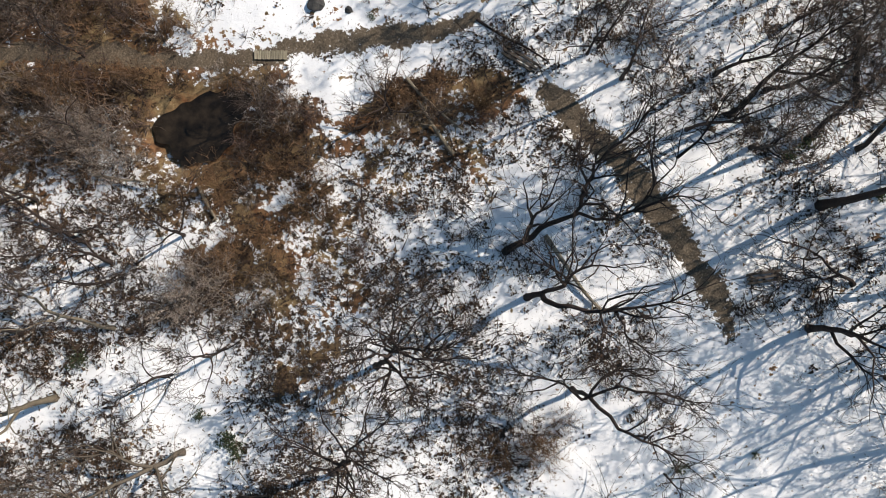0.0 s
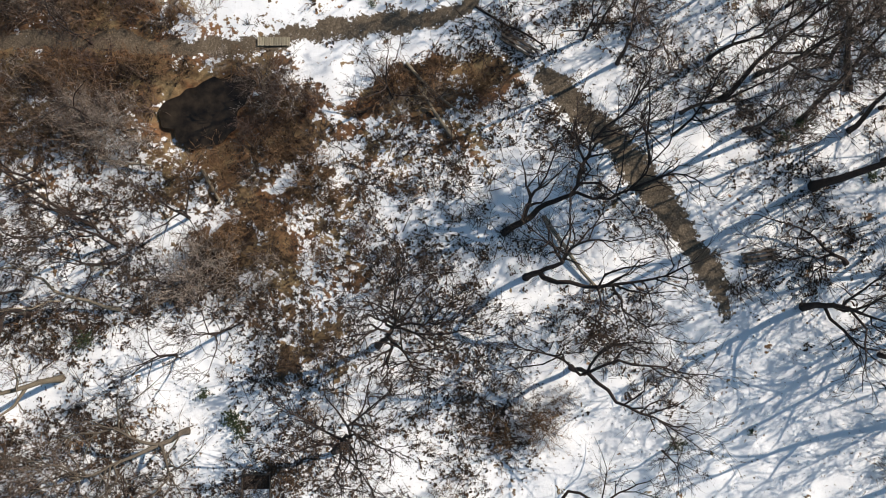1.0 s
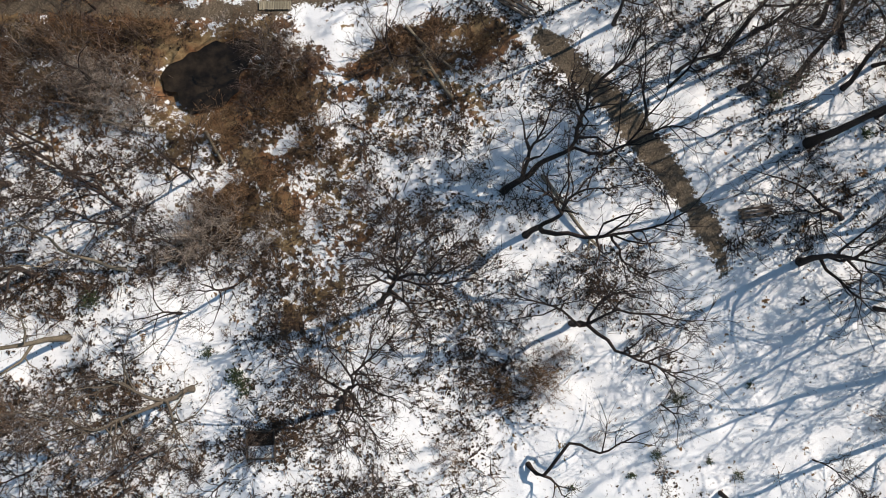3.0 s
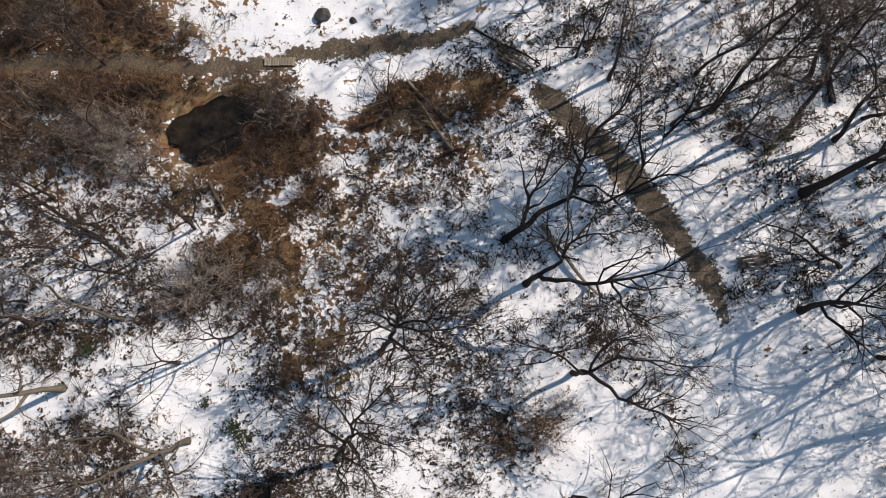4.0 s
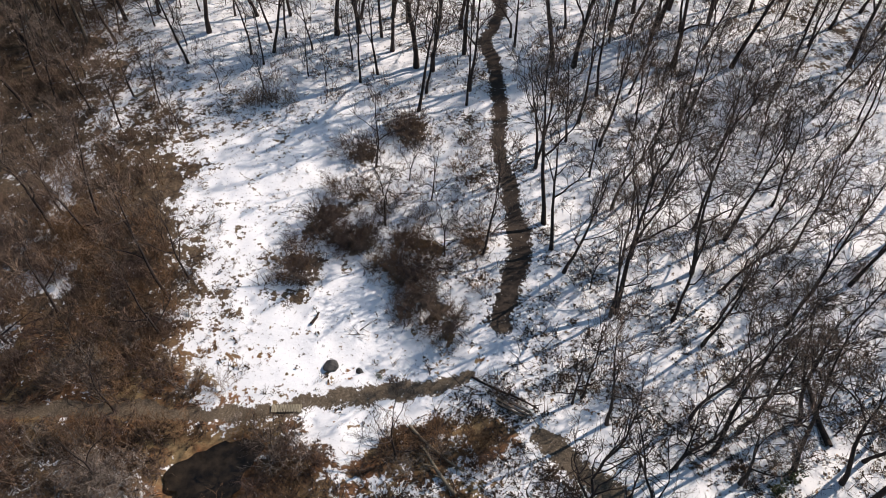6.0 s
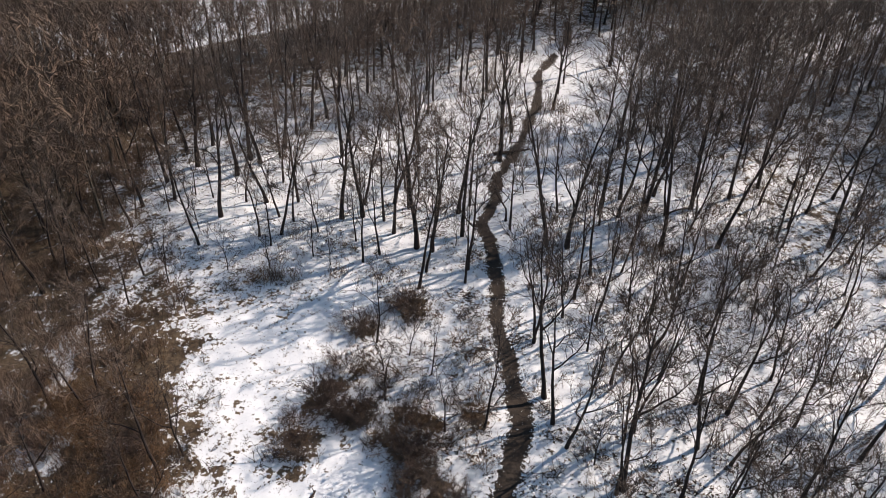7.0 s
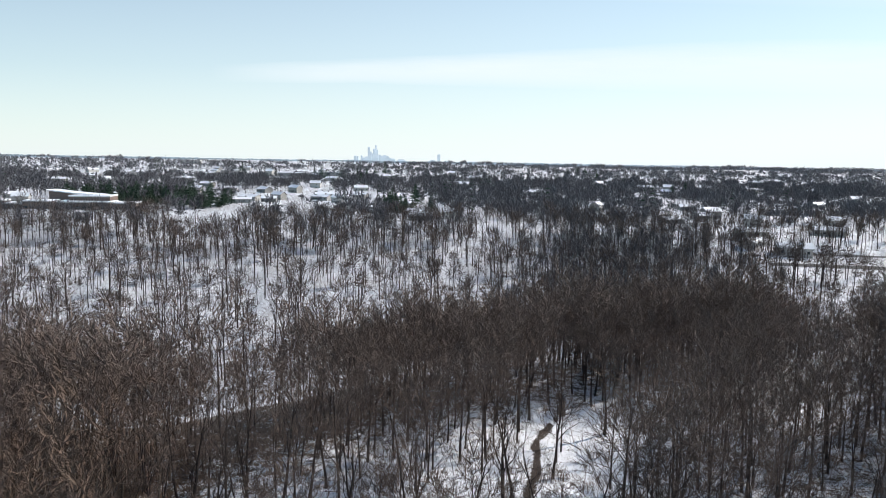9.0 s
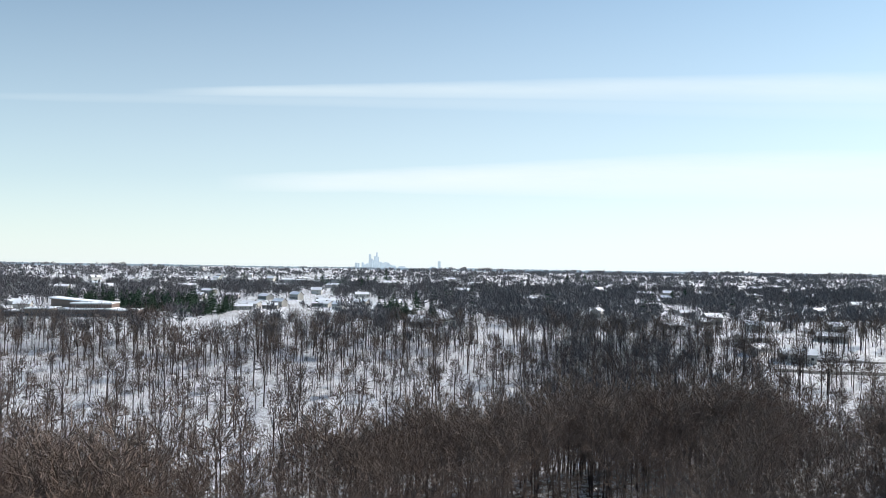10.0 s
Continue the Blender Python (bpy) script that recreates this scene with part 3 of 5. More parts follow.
# open ground by the fork of the trails
shaped_tree(501, 0.24, BARK, "leaning bare oak with two crooked dark stems", [
    [(6.11, 9.68, -0.2), (7.15, 10.32, 1.0), (8.4, 11.34, 2.2), (9.79, 11.85, 3.2), (10.15, 13.53, 5.5), (10.51, 14.6, 7.5), (11.4, 15.4, 9.2)],
    [(7.15, 10.32, 1.0), (7.2, 11.1, 4.0), (7.36, 11.68, 6.5), (8.04, 13.7, 8.8)],
    [(9.79, 11.85, 3.2), (11.46, 11.7, 3.4), (13.25, 12.21, 3.6), (14.05, 13.57, 5.0), (14.87, 14.94, 6.5), (15.14, 16.8, 8.0)],
    [(13.25, 12.21, 3.6), (14.45, 12.68, 4.8), (15.86, 12.8, 6.0), (17.25, 12.05, 7.0)],
    [(10.15, 13.53, 5.5), (9.3, 14.6, 7.5), (9.0, 16.0, 9.0)],
    [(10.51, 14.6, 7.5), (12.0, 16.0, 8.6), (12.8, 17.6, 9.6)],
    [(14.05, 13.57, 5.0), (13.4, 15.5, 7.0), (12.9, 17.4, 8.6)], [(14.87, 14.94, 6.5), (15.9, 16.2, 8.0), (16.8, 18.2, 9.2)]])
shaped_tree(502, 0.22, BARK, "bare oak with long level dark limbs over snow", [
    [(7.53, 6.79, -0.2), (8.1, 7.12, 2.5), (8.75, 6.5, 5.0), (11.03, 6.3, 5.8), (13.67, 6.78, 6.6), (15.99, 7.84, 8.0)],
    [(8.1, 7.12, 2.5), (9.05, 7.65, 5.0), (9.17, 8.37, 7.0), (10.5, 8.81, 8.0), (11.92, 8.58, 9.0)],
    [(11.78, 6.32, 6.0), (12.28, 5.16, 6.0), (13.24, 4.39, 6.2), (14.85, 3.37, 6.8)],
    [(11.03, 6.3, 5.8), (10.9, 5.0, 6.6), (10.6, 3.6, 7.4)],
    [(9.05, 7.65, 5.0), (8.2, 8.6, 6.8), (7.6, 9.4, 8.2)]])
shaped_tree(503, 0.17, BARK, "spreading bare tree with low drooping dark limbs", [
    [(10.57, 1.13, -0.2), (10.95, 1.19, 3.5), (12.17, -0.19, 5.5), (14.12, -0.84, 6.5), (15.5, -1.67, 7.5)],
    [(10.95, 1.19, 3.5), (12.32, 2.16, 5.4), (15.17, 1.73, 6.4), (16.36, 1.28, 7.2)],
    [(10.95, 1.19, 3.5), (8.67, 2.27, 5.0), (6.07, 3.12, 6.5)],
    [(10.95, 1.19, 3.5), (11.6, 2.9, 5.5), (13.4, 3.4, 7.0)]])
shaped_tree(504, 0.20, BARK, "bare oak with dark limbs spreading like spokes", [
    [(-1.9, 2.15, -0.2), (-1.08, 2.83, 3.0), (-0.63, 3.63, 5.0), (-0.4, 4.4, 7.0), (-0.37, 6.22, 8.6)],
    [(-0.63, 3.63, 5.0), (-2.0, 3.3, 6.2), (-3.73, 2.88, 7.2)], [(-0.63, 3.63, 5.0), (-1.5, 4.2, 6.8), (-2.5, 4.9, 8.2)],
    [(-0.63, 3.63, 5.0), (1.2, 3.9, 6.6), (2.2, 4.2, 7.6), (2.9, 5.4, 9.0)], [(-0.63, 3.63, 4.8), (1.6, 3.4, 6.4), (3.7, 3.7, 8.0)],
    [(-1.0, 3.0, 3.6), (0.2, 2.2, 6.0), (1.1, 1.0, 8.0)], [(-1.0, 3.0, 3.6), (-0.7, 2.2, 5.4), (-0.9, 1.2, 7.2)]])
shaped_tree(505, 0.19, BARK, "bare oak with many arching grey-brown limbs", [
    [(-4.49, -4.67, -0.2), (-3.81, -3.75, 2.5), (-3.18, -2.72, 4.5), (-2.4, -1.4, 6.6), (-0.5, 0.4, 9.0)],
    [(-3.4, -3.1, 3.8), (-4.8, -1.9, 6.0), (-6.15, -0.54, 8.0)], [(-3.6, -3.4, 3.2), (-4.6, -3.2, 4.6), (-5.8, -3.3, 6.2)],
    [(-3.18, -2.72, 4.5), (-1.8, -2.6, 6.2), (-0.1, -2.8, 8.0)], [(-3.5, -3.2, 3.5), (-3.3, -4.0, 5.8), (-3.0, -5.3, 8.0)],
    [(-3.4, -3.0, 3.8), (-2.4, -3.5, 5.8), (-1.4, -4.6, 8.0)]])
shaped_tree(506, 0.15, BARK, "small crooked bare tree bent low over snow", [
    [(7.91, -7.98, -0.1), (8.8, -8.45, 1.0), (10.2, -6.2, 2.0), (12.03, -6.68, 2.4), (13.65, -5.77, 2.8), (14.96, -5.03, 3.2)],
    [(8.8, -8.45, 1.0), (9.67, -9.0, 1.3), (10.6, -10.2, 2.2)]], 4)
shaped_tree(507, 0.15, BARK, "fallen bare tree with dark crooked limbs on snow", [
    [(28.3, 8.3, 0.1), (27.25, 8.88, 0.4), (24.97, 10.4, 1.0), (21.99, 11.2, 1.4)], [(27.25, 8.88, 0.4), (25.9, 7.74, 0.7), (24.6, 6.4, 1.4)],
    [(27.25, 8.88, 0.4), (25.6, 8.7, 0.9), (23.84, 8.47, 1.0), (21.4, 9.4, 1.4)], [(24.97, 10.4, 1.0), (24.4, 9.2, 1.6), (23.2, 8.4, 2.4)]], 8)
shaped_tree(509, 0.19, BARK_GREY, "low leaning tree with tangled grey-brown limbs", [
    [(-13.8, -3.6, 0.0), (-15.1, -4.2, 1.5), (-16.9, -5.0, 2.6), (-18.7, -5.8, 3.6), (-20.9, -6.3, 5.0)],
    [(-15.1, -4.2, 1.5), (-16.4, -3.4, 3.0), (-18.7, -3.1, 4.0), (-21.0, -3.8, 5.0)],
    [(-16.9, -5.0, 2.6), (-16.8, -6.2, 4.0), (-17.5, -6.9, 6.0)], [(-15.1, -4.2, 1.5), (-13.9, -5.3, 3.0), (-14.1, -6.5, 5.0)],
    [(-18.7, -5.8, 3.6), (-20.0, -4.7, 5.0), (-21.7, -4.2, 6.0)]], 12)
shaped_tree(508, 0.13, BARK_PALE, "leaning bare tree with grey-green bark", [
    [(-18.53, 4.01, 0.0), (-21.21, 4.78, 1.5), (-22.83, 5.96, 2.5), (-24.62, 6.31, 3.4), (-27.5, 7.0, 5.0)],
    [(-21.21, 4.78, 1.5), (-22.6, 4.0, 3.0), (-24.6, 3.6, 5.0)]], 7)
for i, (x, y, s) in enumerate(((25.6, 5.4, 0.8), (-26.5, 9.5, 0.62), (-24.5, 3.5, 0.6), (-27.0, -3.5, 0.65), (-19.0, 8.2, 0.5))):
    stand(OAK[i % 3], x, y, s, 40 + 97 * i, OAK_LABEL)
stand(BIG, 26.2, 13.3, 1.0, 0, "tall leaning bare tree with a thick dark trunk")
stand(PALE, -22.0, -0.5, 0.82, 150, "leaning bare tree with pale sunlit bark")
YOUNG_WEST = ((4.8, 0.9, 0.9), (-4.5, 14.6, 0.8), (-20.8, 10.1, 1.2), (-21.4, 21.4, 1.2), (1.6, 17.9, 0.8), (11.0, 22.6, 1.0), (14.1, 15.9, 1.0), (3.2, 11.8, 0.8), (16.5, -4.0, 0.7), (-25.0, 5.0, 1.1), (-9, -6.5, 0.8), (-15.5, -7.5, 1.1), (-20, -6, 1.1), (-24, -9, 1.2), (-19, 7.0, 1.1))
YOUNG_EAST = ((-23.5, 8.5, 1.1), (-26.5, 1.5, 1.2), (-14.8, 1.2, 0.9), (-1.5, -9.0, 1.0), (3.5, -9.5, 0.9), (-11.5, 3.0, 1.0), (-17.5, -10, 1.2), (-11.5, -9.5, 1.1), (-24, 12.0, 1.1))
for i, (x, y, s) in enumerate(YOUNG_WEST + YOUNG_EAST):
    stand(YOUNG[i % 3], x, y, s, 61 * i, YOUNG_LABEL)
# trees on the east edge, whose shadows cross the clean snow
for i, (x, y) in enumerate(((30.5, 2.5), (33.0, 6.5), (32.0, -1.5), (35.5, 1.0), (36.5, 9.0), (31.5, 10.5), (38.0, 4.5), (34.5, -4.5), (40.5, 0.0))):
    stand(SLIM[i % 5], x, y, 0.9 + 0.05 * (i % 4), 83 * i, SLIM_LABEL, tilt=(3 * (i % 3) - 3, 2))
# slope east of the trails
EAST_LOW = ((13.3, 21.1), (17.5, 17.9), (20.2, 18.9), (11.7, 23.1), (21.4, 27.6), (22.5, 20.6), (19.2, 21.5), (15.2, 30.6), (16.2, 35.1), (11.5, 34.4), (10.2, 47.1), (16.5, 41.8), (22.1, 34.6), (22.5, 29.2), (10.0, 46.5), (14.8, 53.2), (17.3, 36.2), (10.7, 36.9), (30.8, 36.9), (40.9, 57.5), (14.8, 30.3))
EAST_HIGH = ((24.3, 33.0), (10.3, 39.8), (4.9, 36.3), (16.4, 49.8), (24.8, 53.5), (28.1, 50.1), (28.5, 17.0), (33, 12), (36, 8), (34, 22), (39, 15), (34, 4.5), (37, 1.0), (41, 5.5), (36, -3), (43, 0.5), (33.5, 8.5), (45, 8), (39, -6), (47, -2), (42, 11))
for i, (x, y) in enumerate(EAST_LOW + EAST_HIGH):
    stand(SLIM[i % 5], x, y, rng.uniform(0.82, 1.1), 73 * i, SLIM_LABEL, tilt=(rng.normal(0, 3), rng.normal(0, 3)))
# along the north trail and west of it
for i, (x, y) in enumerate(((11.1, 90.4), (17.9, 97.7), (29.7, 115.5), (3.2, 68.7), (9.3, 83.9), (15.3, 62.4), (13.0, 62.8), (24.0, 66.2), (25.8, 62.4), (32.2, 62.6), (44.9, 63.0), (-30.5, 78.8), (-32.8, 82.2), (-29.9, 84.1), (-24.8, 76.5), (-24.4, 66.6), (-33.2, 74.8), (-24.0, 80.6), (-22.5, 79.6), (-17.5, 90.2), (-15.7, 93.4), (-20.1, 83.9), (-12.1, 82.1), (-10.4, 67.0), (-8.0, 67.5), (-4.2, 64.5), (-1.5, 61.6), (0.2, 61.0), (-27.6, 38.5), (-31.4, 37.6), (-39.3, 53.5), (-33.4, 53.7))):
    stand(TALL[i % 3] if y > 60 else SLIM[(i + 2) % 5], x, y, rng.uniform(0.8, 1.05), 59 * i, "tall bare forest tree with a dark straight trunk" if y > 60 else SLIM_LABEL, tilt=(rng.normal(0, 2), rng.normal(0, 2)))
stand(CROOKED, 8.7, 66.9, 0.9, 200, "broken leaning bare tree beside the trail")
stand(BIG, 8.9, 81.6, 1.0, 60, "thick dark tree trunk beside the trail")


def spot_free(x, y, gap):
    return all((x - a) ** 2 + (y - b) ** 2 > gap * gap for a, b in taken)


def off_trails(x, y, gap=1.7):
    p = np.array([x]), np.array([y])
    return min(to_line(*p, TRAIL_WEST)[0], to_line(*p, TRAIL_EAST)[0], to_line(*p, TRAIL_NORTH)[0]) > gap


def in_any(blobs, x, y, least=0.5):
    x, y = np.asarray(x, float), np.asarray(y, float)
    hit = np.zeros(x.shape, bool)
    for b in blobs:
        hit |= blob(x, y, *b) > least
    return hit


def off_trails_all(x, y, gap):
    return np.minimum(np.minimum(to_line(x, y, TRAIL_WEST), to_line(x, y, TRAIL_EAST)), to_line(x, y, TRAIL_NORTH)) > gap


for i in range(26):
    x, y = 34 + 6.5 * rng.normal(0, 0.55), 50 + 12 * rng.normal(0, 0.55)
    if spot_free(x, y, 1.2):
        stand(YOUNG[i % 3], x, y, rng.uniform(0.7, 1.1), 47 * i, YOUNG_LABEL)

OPEN = FIELD + [(10, -6, 8, 6, 0), (25, -2, 7, 5, 0), (-17, -1, 6, 4, 0)]
# the wood fills up between them
count = 0
for _ in range(6000):
    if count >= 192:
        break
    x, y = rng.uniform(-46, 52), rng.uniform(-14, 74)
    dense = 1.0 if (x > 13 and y > 14) or x > 29 or (y > 54 and x < 6) else (0.08 if x < -24 and y > 22 else 0.24)
    if rng.uniform() > dense or not off_trails(x, y) or in_any(OPEN, x, y) or meadow(np.array([x]), np.array([y]))[0] > 0.35 or not spot_free(x, y, 2.3 if y > 15 else 3.0):
        continue
    young = rng.uniform() < (0.34 if dense == 1.0 else 0.9)
    kind = YOUNG[count % 3] if young else SLIM[count % 5]
    stand(kind, x, y, rng.uniform(0.75, 1.15), rng.uniform(0, 360), YOUNG_LABEL if young else SLIM_LABEL, tilt=(rng.normal(0, 3), rng.normal(0, 3)))
    count += 1


# ---- woods further off: many trees in one mesh each ----
def tri_mesh(name, verts, tris, mat):
    me = bpy.data.meshes.new(name)
    me.vertices.add(len(verts))
    me.vertices.foreach_set("co", verts.astype(np.float32).ravel())
    me.loops.add(len(tris) * 3)
    me.loops.foreach_set("vertex_index", tris.astype(np.int32).ravel())
    me.polygons.add(len(tris))
    me.polygons.foreach_set("loop_start", np.arange(len(tris), dtype=np.int32) * 3)
    me.update(calc_edges=True)
    me.materials.append(mat)
    return me


def as_tris(buf):
    v, f = buf.arrays()
    return v, np.array([(q[0], q[k], q[k + 1]) for q in f for k in range(1, len(q) - 1)])


def scatter(name, shapes, spots, mat, label, category):
    """One mesh of many copies. spots: x, y, size, turn and shape of each."""
    vs, ts, n = [], [], 0
    ground = height(spots[:, 0], spots[:, 1])
    for (x, y, s, a, k), z in zip(spots, ground):
        v, t = shapes[int(k) % len(shapes)]
        c, w = math.cos(a) * s, math.sin(a) * s
        vs.append(np.stack([v[:, 0] * c - v[:, 1] * w + x, v[:, 0] * w + v[:, 1] * c + y, v[:, 2] * s + z], 1))
        ts.append(t + n)
        n += len(v)
    return tagged(new(name, tri_mesh(name, np.concatenate(vs), np.concatenate(ts), mat)), label, category, kind="stuff")


def light_tree(seed, tall, girth, limbs, branches, twigs, first, spread, angle, twig_r, limb_sides=3, trunk_sides=4, reach=(0.14, 0.34), upward=0.12):
    """A bare tree for the middle distance: trunk, and crown, of few faces."""
    g = np.random.default_rng(seed)
    wood, crown = Buf(), Buf()
    line = bent(g, np.array((0, 0, -0.3)), (g.normal(0, 0.03), g.normal(0, 0.03), 1), tall * 0.72, 4, 0.05, 0.02)
    if trunk_sides > 3:
        wood.tube(line, girth * np.array((1.1, 0.8, 0.6, 0.4, 0.15)), trunk_sides)
    else:
        wood.tube(line[::2], girth * np.array((1.1, 0.65, 0.15)), 3)
    turn = g.uniform(0, 6)
    a1, b1, r1 = [], [], []
    for i in range(limbs):
        s = first + (0.99 - first) * i / max(limbs - 1, 1)
        p, d = along(line, min(s, 0.99))
        turn += 2.4
        a = radians(angle) * (1.1 - 0.6 * s)
        way = np.array((math.cos(turn) * math.sin(a), math.sin(turn) * math.sin(a), math.cos(a)))
        long = tall * spread * (1.35 - 0.55 * s) * g.uniform(0.75, 1.2)
        limb = bent(g, p, way, long, 3, 0.12, 0.05)
        if limb_sides:
            wood.tube(limb, girth * (1 - 0.8 * s) * np.array((0.5, 0.34, 0.2, 0.06)), limb_sides)
        else:
            wood.blades([p], [limb[-1]], girth * (1 - 0.8 * s) * 0.7)
        for j in range(branches):
            bp, bd = along(limb, g.uniform(0.25, 0.99))
            bw = off_way(g, bd, g.uniform(0.4, 1.05)) + (0, 0, upward)
            be = bp + bw * long * g.uniform(0.25, 0.5)
            a1.append(bp), b1.append(be), r1.append(twig_r * 2.0)
            for _ in range(twigs):
                tp = bp + (be - bp) * g.uniform(0.2, 1)
                tw = off_way(g, bw / np.linalg.norm(bw), g.uniform(0.4, 1.3)) + (0, 0, upward)
                a1.append(tp), b1.append(tp + tw * long * g.uniform(*reach)), r1.append(twig_r)
    crown.blades(a1, b1, r1)
    return as_tris(wood), as_tris(crown)


def wood_stuff(name, trees, spots, bark, twig_mat, label):
    """Trunks and crowns of a far wood, under one base."""
    scatter(name + "_trunks", [t[0] for t in trees], spots, bark, label + ", trunks and limbs", "woodland")
    scatter(name + "_twigs", [t[1] for t in trees], spots, twig_mat, label + ", fine twigs", "woodland")


def spots_in(count, x0, x1, y0, y1, keep, sizes, seed, gap=0.0):
    """Places at random, as an array of x, y, size, turn and shape."""
    g = np.random.default_rng(seed)
    m = count * 12
    x, y = g.uniform(x0, x1, m), g.uniform(y0, y1, m)
    ok = g.uniform(size=m) < keep(x, y)
    x, y = x[ok], y[ok]
    if gap:
        grid, good = {}, []
        for i, (u, w) in enumerate(zip(x.tolist(), y.tolist())):
            cell = (int(u // gap), int(w // gap))
            if all((u - a) ** 2 + (w - b) ** 2 >= gap * gap for p in (-1, 0, 1) for q in (-1, 0, 1) for a, b in grid.get((cell[0] + p, cell[1] + q), ())):
                grid.setdefault(cell, []).append((u, w))
                good.append(i)
                if len(good) >= count:
                    break
        x, y = x[good], y[good]
    x, y = x[:count], y[:count]
    k = len(x)
    return np.stack([x, y, g.uniform(*sizes, k), g.uniform(0, 6.28, k), g.integers(0, 100, k)], 1)


def from_taken(x, y, gap):
    t = np.array(taken)
    return np.array([((t[:, 0] - a) ** 2 + (t[:, 1] - b) ** 2).min() > gap * gap for a, b in zip(x, y)])


def ridge_keep(x, y):
    e = wood_edge(x)
    deep = np.clip((y - (e - 54 - 42 * np.clip((x - 22) / 25, 0, 1))) / 26, 0, 1)
    want = np.where(x > -26, np.where(x > 15, 0.12, 0.07) + 0.26 * np.clip((x - 28) / 10, 0, 1) + 0.70 * deep + 0.55 * np.clip((y - e + 22) / 10, 0, 1) * (x < 20), 0.05 + 1.25 * np.clip((y - e + 30) / 14, 0, 1))
    ok = (y < e + np.interp(x, (-95, -75, -58, -46, -36, -19, 5, 20), (32, 26, 18, -2, -1, 5, 16, 24))) & ~in_any(CLEAR, x, y) & off_trails_all(x, y, 2.2) & from_taken(x, y, 1.6)
    return want * ok


def ridge_near(x, y):
    return ridge_keep(x, y) * (y < wood_edge(x) - 18) * (np.abs(x - 5) < 75)


def ridge_far(x, y):
    return ridge_keep(x, y) * ~((y < wood_edge(x) - 18) & (np.abs(x - 5) < 75))


mid_trees = [light_tree(70 + i, t, g, 9, 9, 10, f, 0.40, 64, 0.027, 3, 5, (0.09, 0.25), 0.12) for i, (t, g, f) in enumerate(((19, 0.24, 0.46), (17, 0.19, 0.40), (20, 0.26, 0.50), (15, 0.16, 0.34), (18, 0.22, 0.42)))]
edge_trees = [light_tree(170 + i, t, g, 8, 7, 8, f, 0.42, 64, 0.054, 3, 4, (0.10, 0.28), 0.12) for i, (t, g, f) in enumerate(((19, 0.24, 0.46), (17, 0.20, 0.42), (20, 0.25, 0.50), (16, 0.18, 0.38)))]
wood_stuff("ridge_wood", mid_trees, spots_in(280, -70, 80, 62, 150, ridge_near, (0.75, 1.1), 5, 3.0), BARK, TWIG, "dense bare brown wood on the ridge")
wood_stuff("ridge_edge_wood", edge_trees, spots_in(1180, -130, 160, 66, 205, ridge_far, (0.68, 1.16), 15, 2.0), BARK, TWIG, "dense bare brown wood above the valley")


def west_keep(x, y):
    return ((meadow(x, y) < 0.2) & off_trails_all(x, y, 1.5) & (x < -21 - np.maximum(0, (y - 45)) * 0.35)) * 1.0


def bank_keep(x, y):
    return west_keep(x, y) * (y > 58) * (y < wood_edge(x) - 22) * np.clip((-x - 26 - (y - 58) * 0.20) / 8, 0.0, 1.0) * from_taken(x, y, 2.0)


wood_stuff("west_bank_wood", edge_trees, spots_in(90, -120, -26, 58, 105, bank_keep, (0.6, 1.0), 36, 3.4), BARK_GREY, BRUSH, "dense bare brown wood on the west bank")
bank_trees = [light_tree(76 + i, t, 0.13, 8, 6, 12, f, 0.36, 62, 0.014, 0, 4, (0.20, 0.48)) for i, (t, f) in enumerate(((11, 0.30), (9, 0.22), (13, 0.38)))]
wood_stuff("west_wood", bank_trees, spots_in(42, -95, -18, 12, 90, west_keep, (0.6, 1.1), 6, 2.4), BARK, BRUSH, "bare brown trees on the west bank")


def hill_keep(x, y):
    ok = (y > wood_edge(x) + 30) & (y < np.where((x < -0.285 * y) & (x > -0.385 * y), 428, np.where(x < -40, 468, 484))) & ~((x > 215) & (y > 385) & (y < 435))
    return ok * np.maximum(0.68 + 0.32 * np.clip((x + 40) / 110, 0, 1), np.clip((y - 380) / 50, 0, 1))


def round_tree(seed, tall, wide, count, r, girth, low=0.42):
    """A bare tree far off: a trunk with a few limbs, and short twigs that fill a rounded crown."""
    q = np.random.default_rng(seed)
    wood, crown = Buf(), Buf()
    top = np.array((q.normal(0, 0.4), q.normal(0, 0.4), tall * 0.8))
    wood.tube([(0, 0, -0.5), top * 0.5 + q.normal(0, 0.15, 3), top], girth * np.array((1.1, 0.7, 0.15)), 3)
    mid, half = np.array((top[0] * 0.7, top[1] * 0.7, tall * (1 + low) / 2)), np.array((wide, wide, tall * (1 - low) / 2))
    n = 7
    ways = q.normal(0, 1, (n, 3))
    ways[:, 2] = np.abs(ways[:, 2]) * 0.8 + 0.2
    ways /= np.linalg.norm(ways, axis=1)[:, None]
    wood.blades(top * q.uniform(0.42, 0.8, (n, 1)), mid + ways * half * 0.8, girth * 0.42)
    way = q.normal(0, 1, (count, 3))
    way /= np.linalg.norm(way, axis=1)[:, None]
    a = mid + way * half * q.uniform(0.15, 0.8, (count, 1))
    e = a + (way * 0.8 + (0, 0, 0.45) + q.normal(0, 0.35, (count, 3))) * wide * q.uniform(0.28, 0.6, (count, 1))
    crown.blades(a, e, r * q.uniform(0.7, 1.5, count))
    return as_tris(wood), as_tris(crown)


hill_trees = [round_tree(80 + i, t, t * 0.23, 110, 0.112, g, f) for i, (t, g, f) in enumerate(((19, 0.26, 0.42), (21, 0.30, 0.48), (16, 0.20, 0.36), (13, 0.15, 0.30), (20, 0.24, 0.55)))]


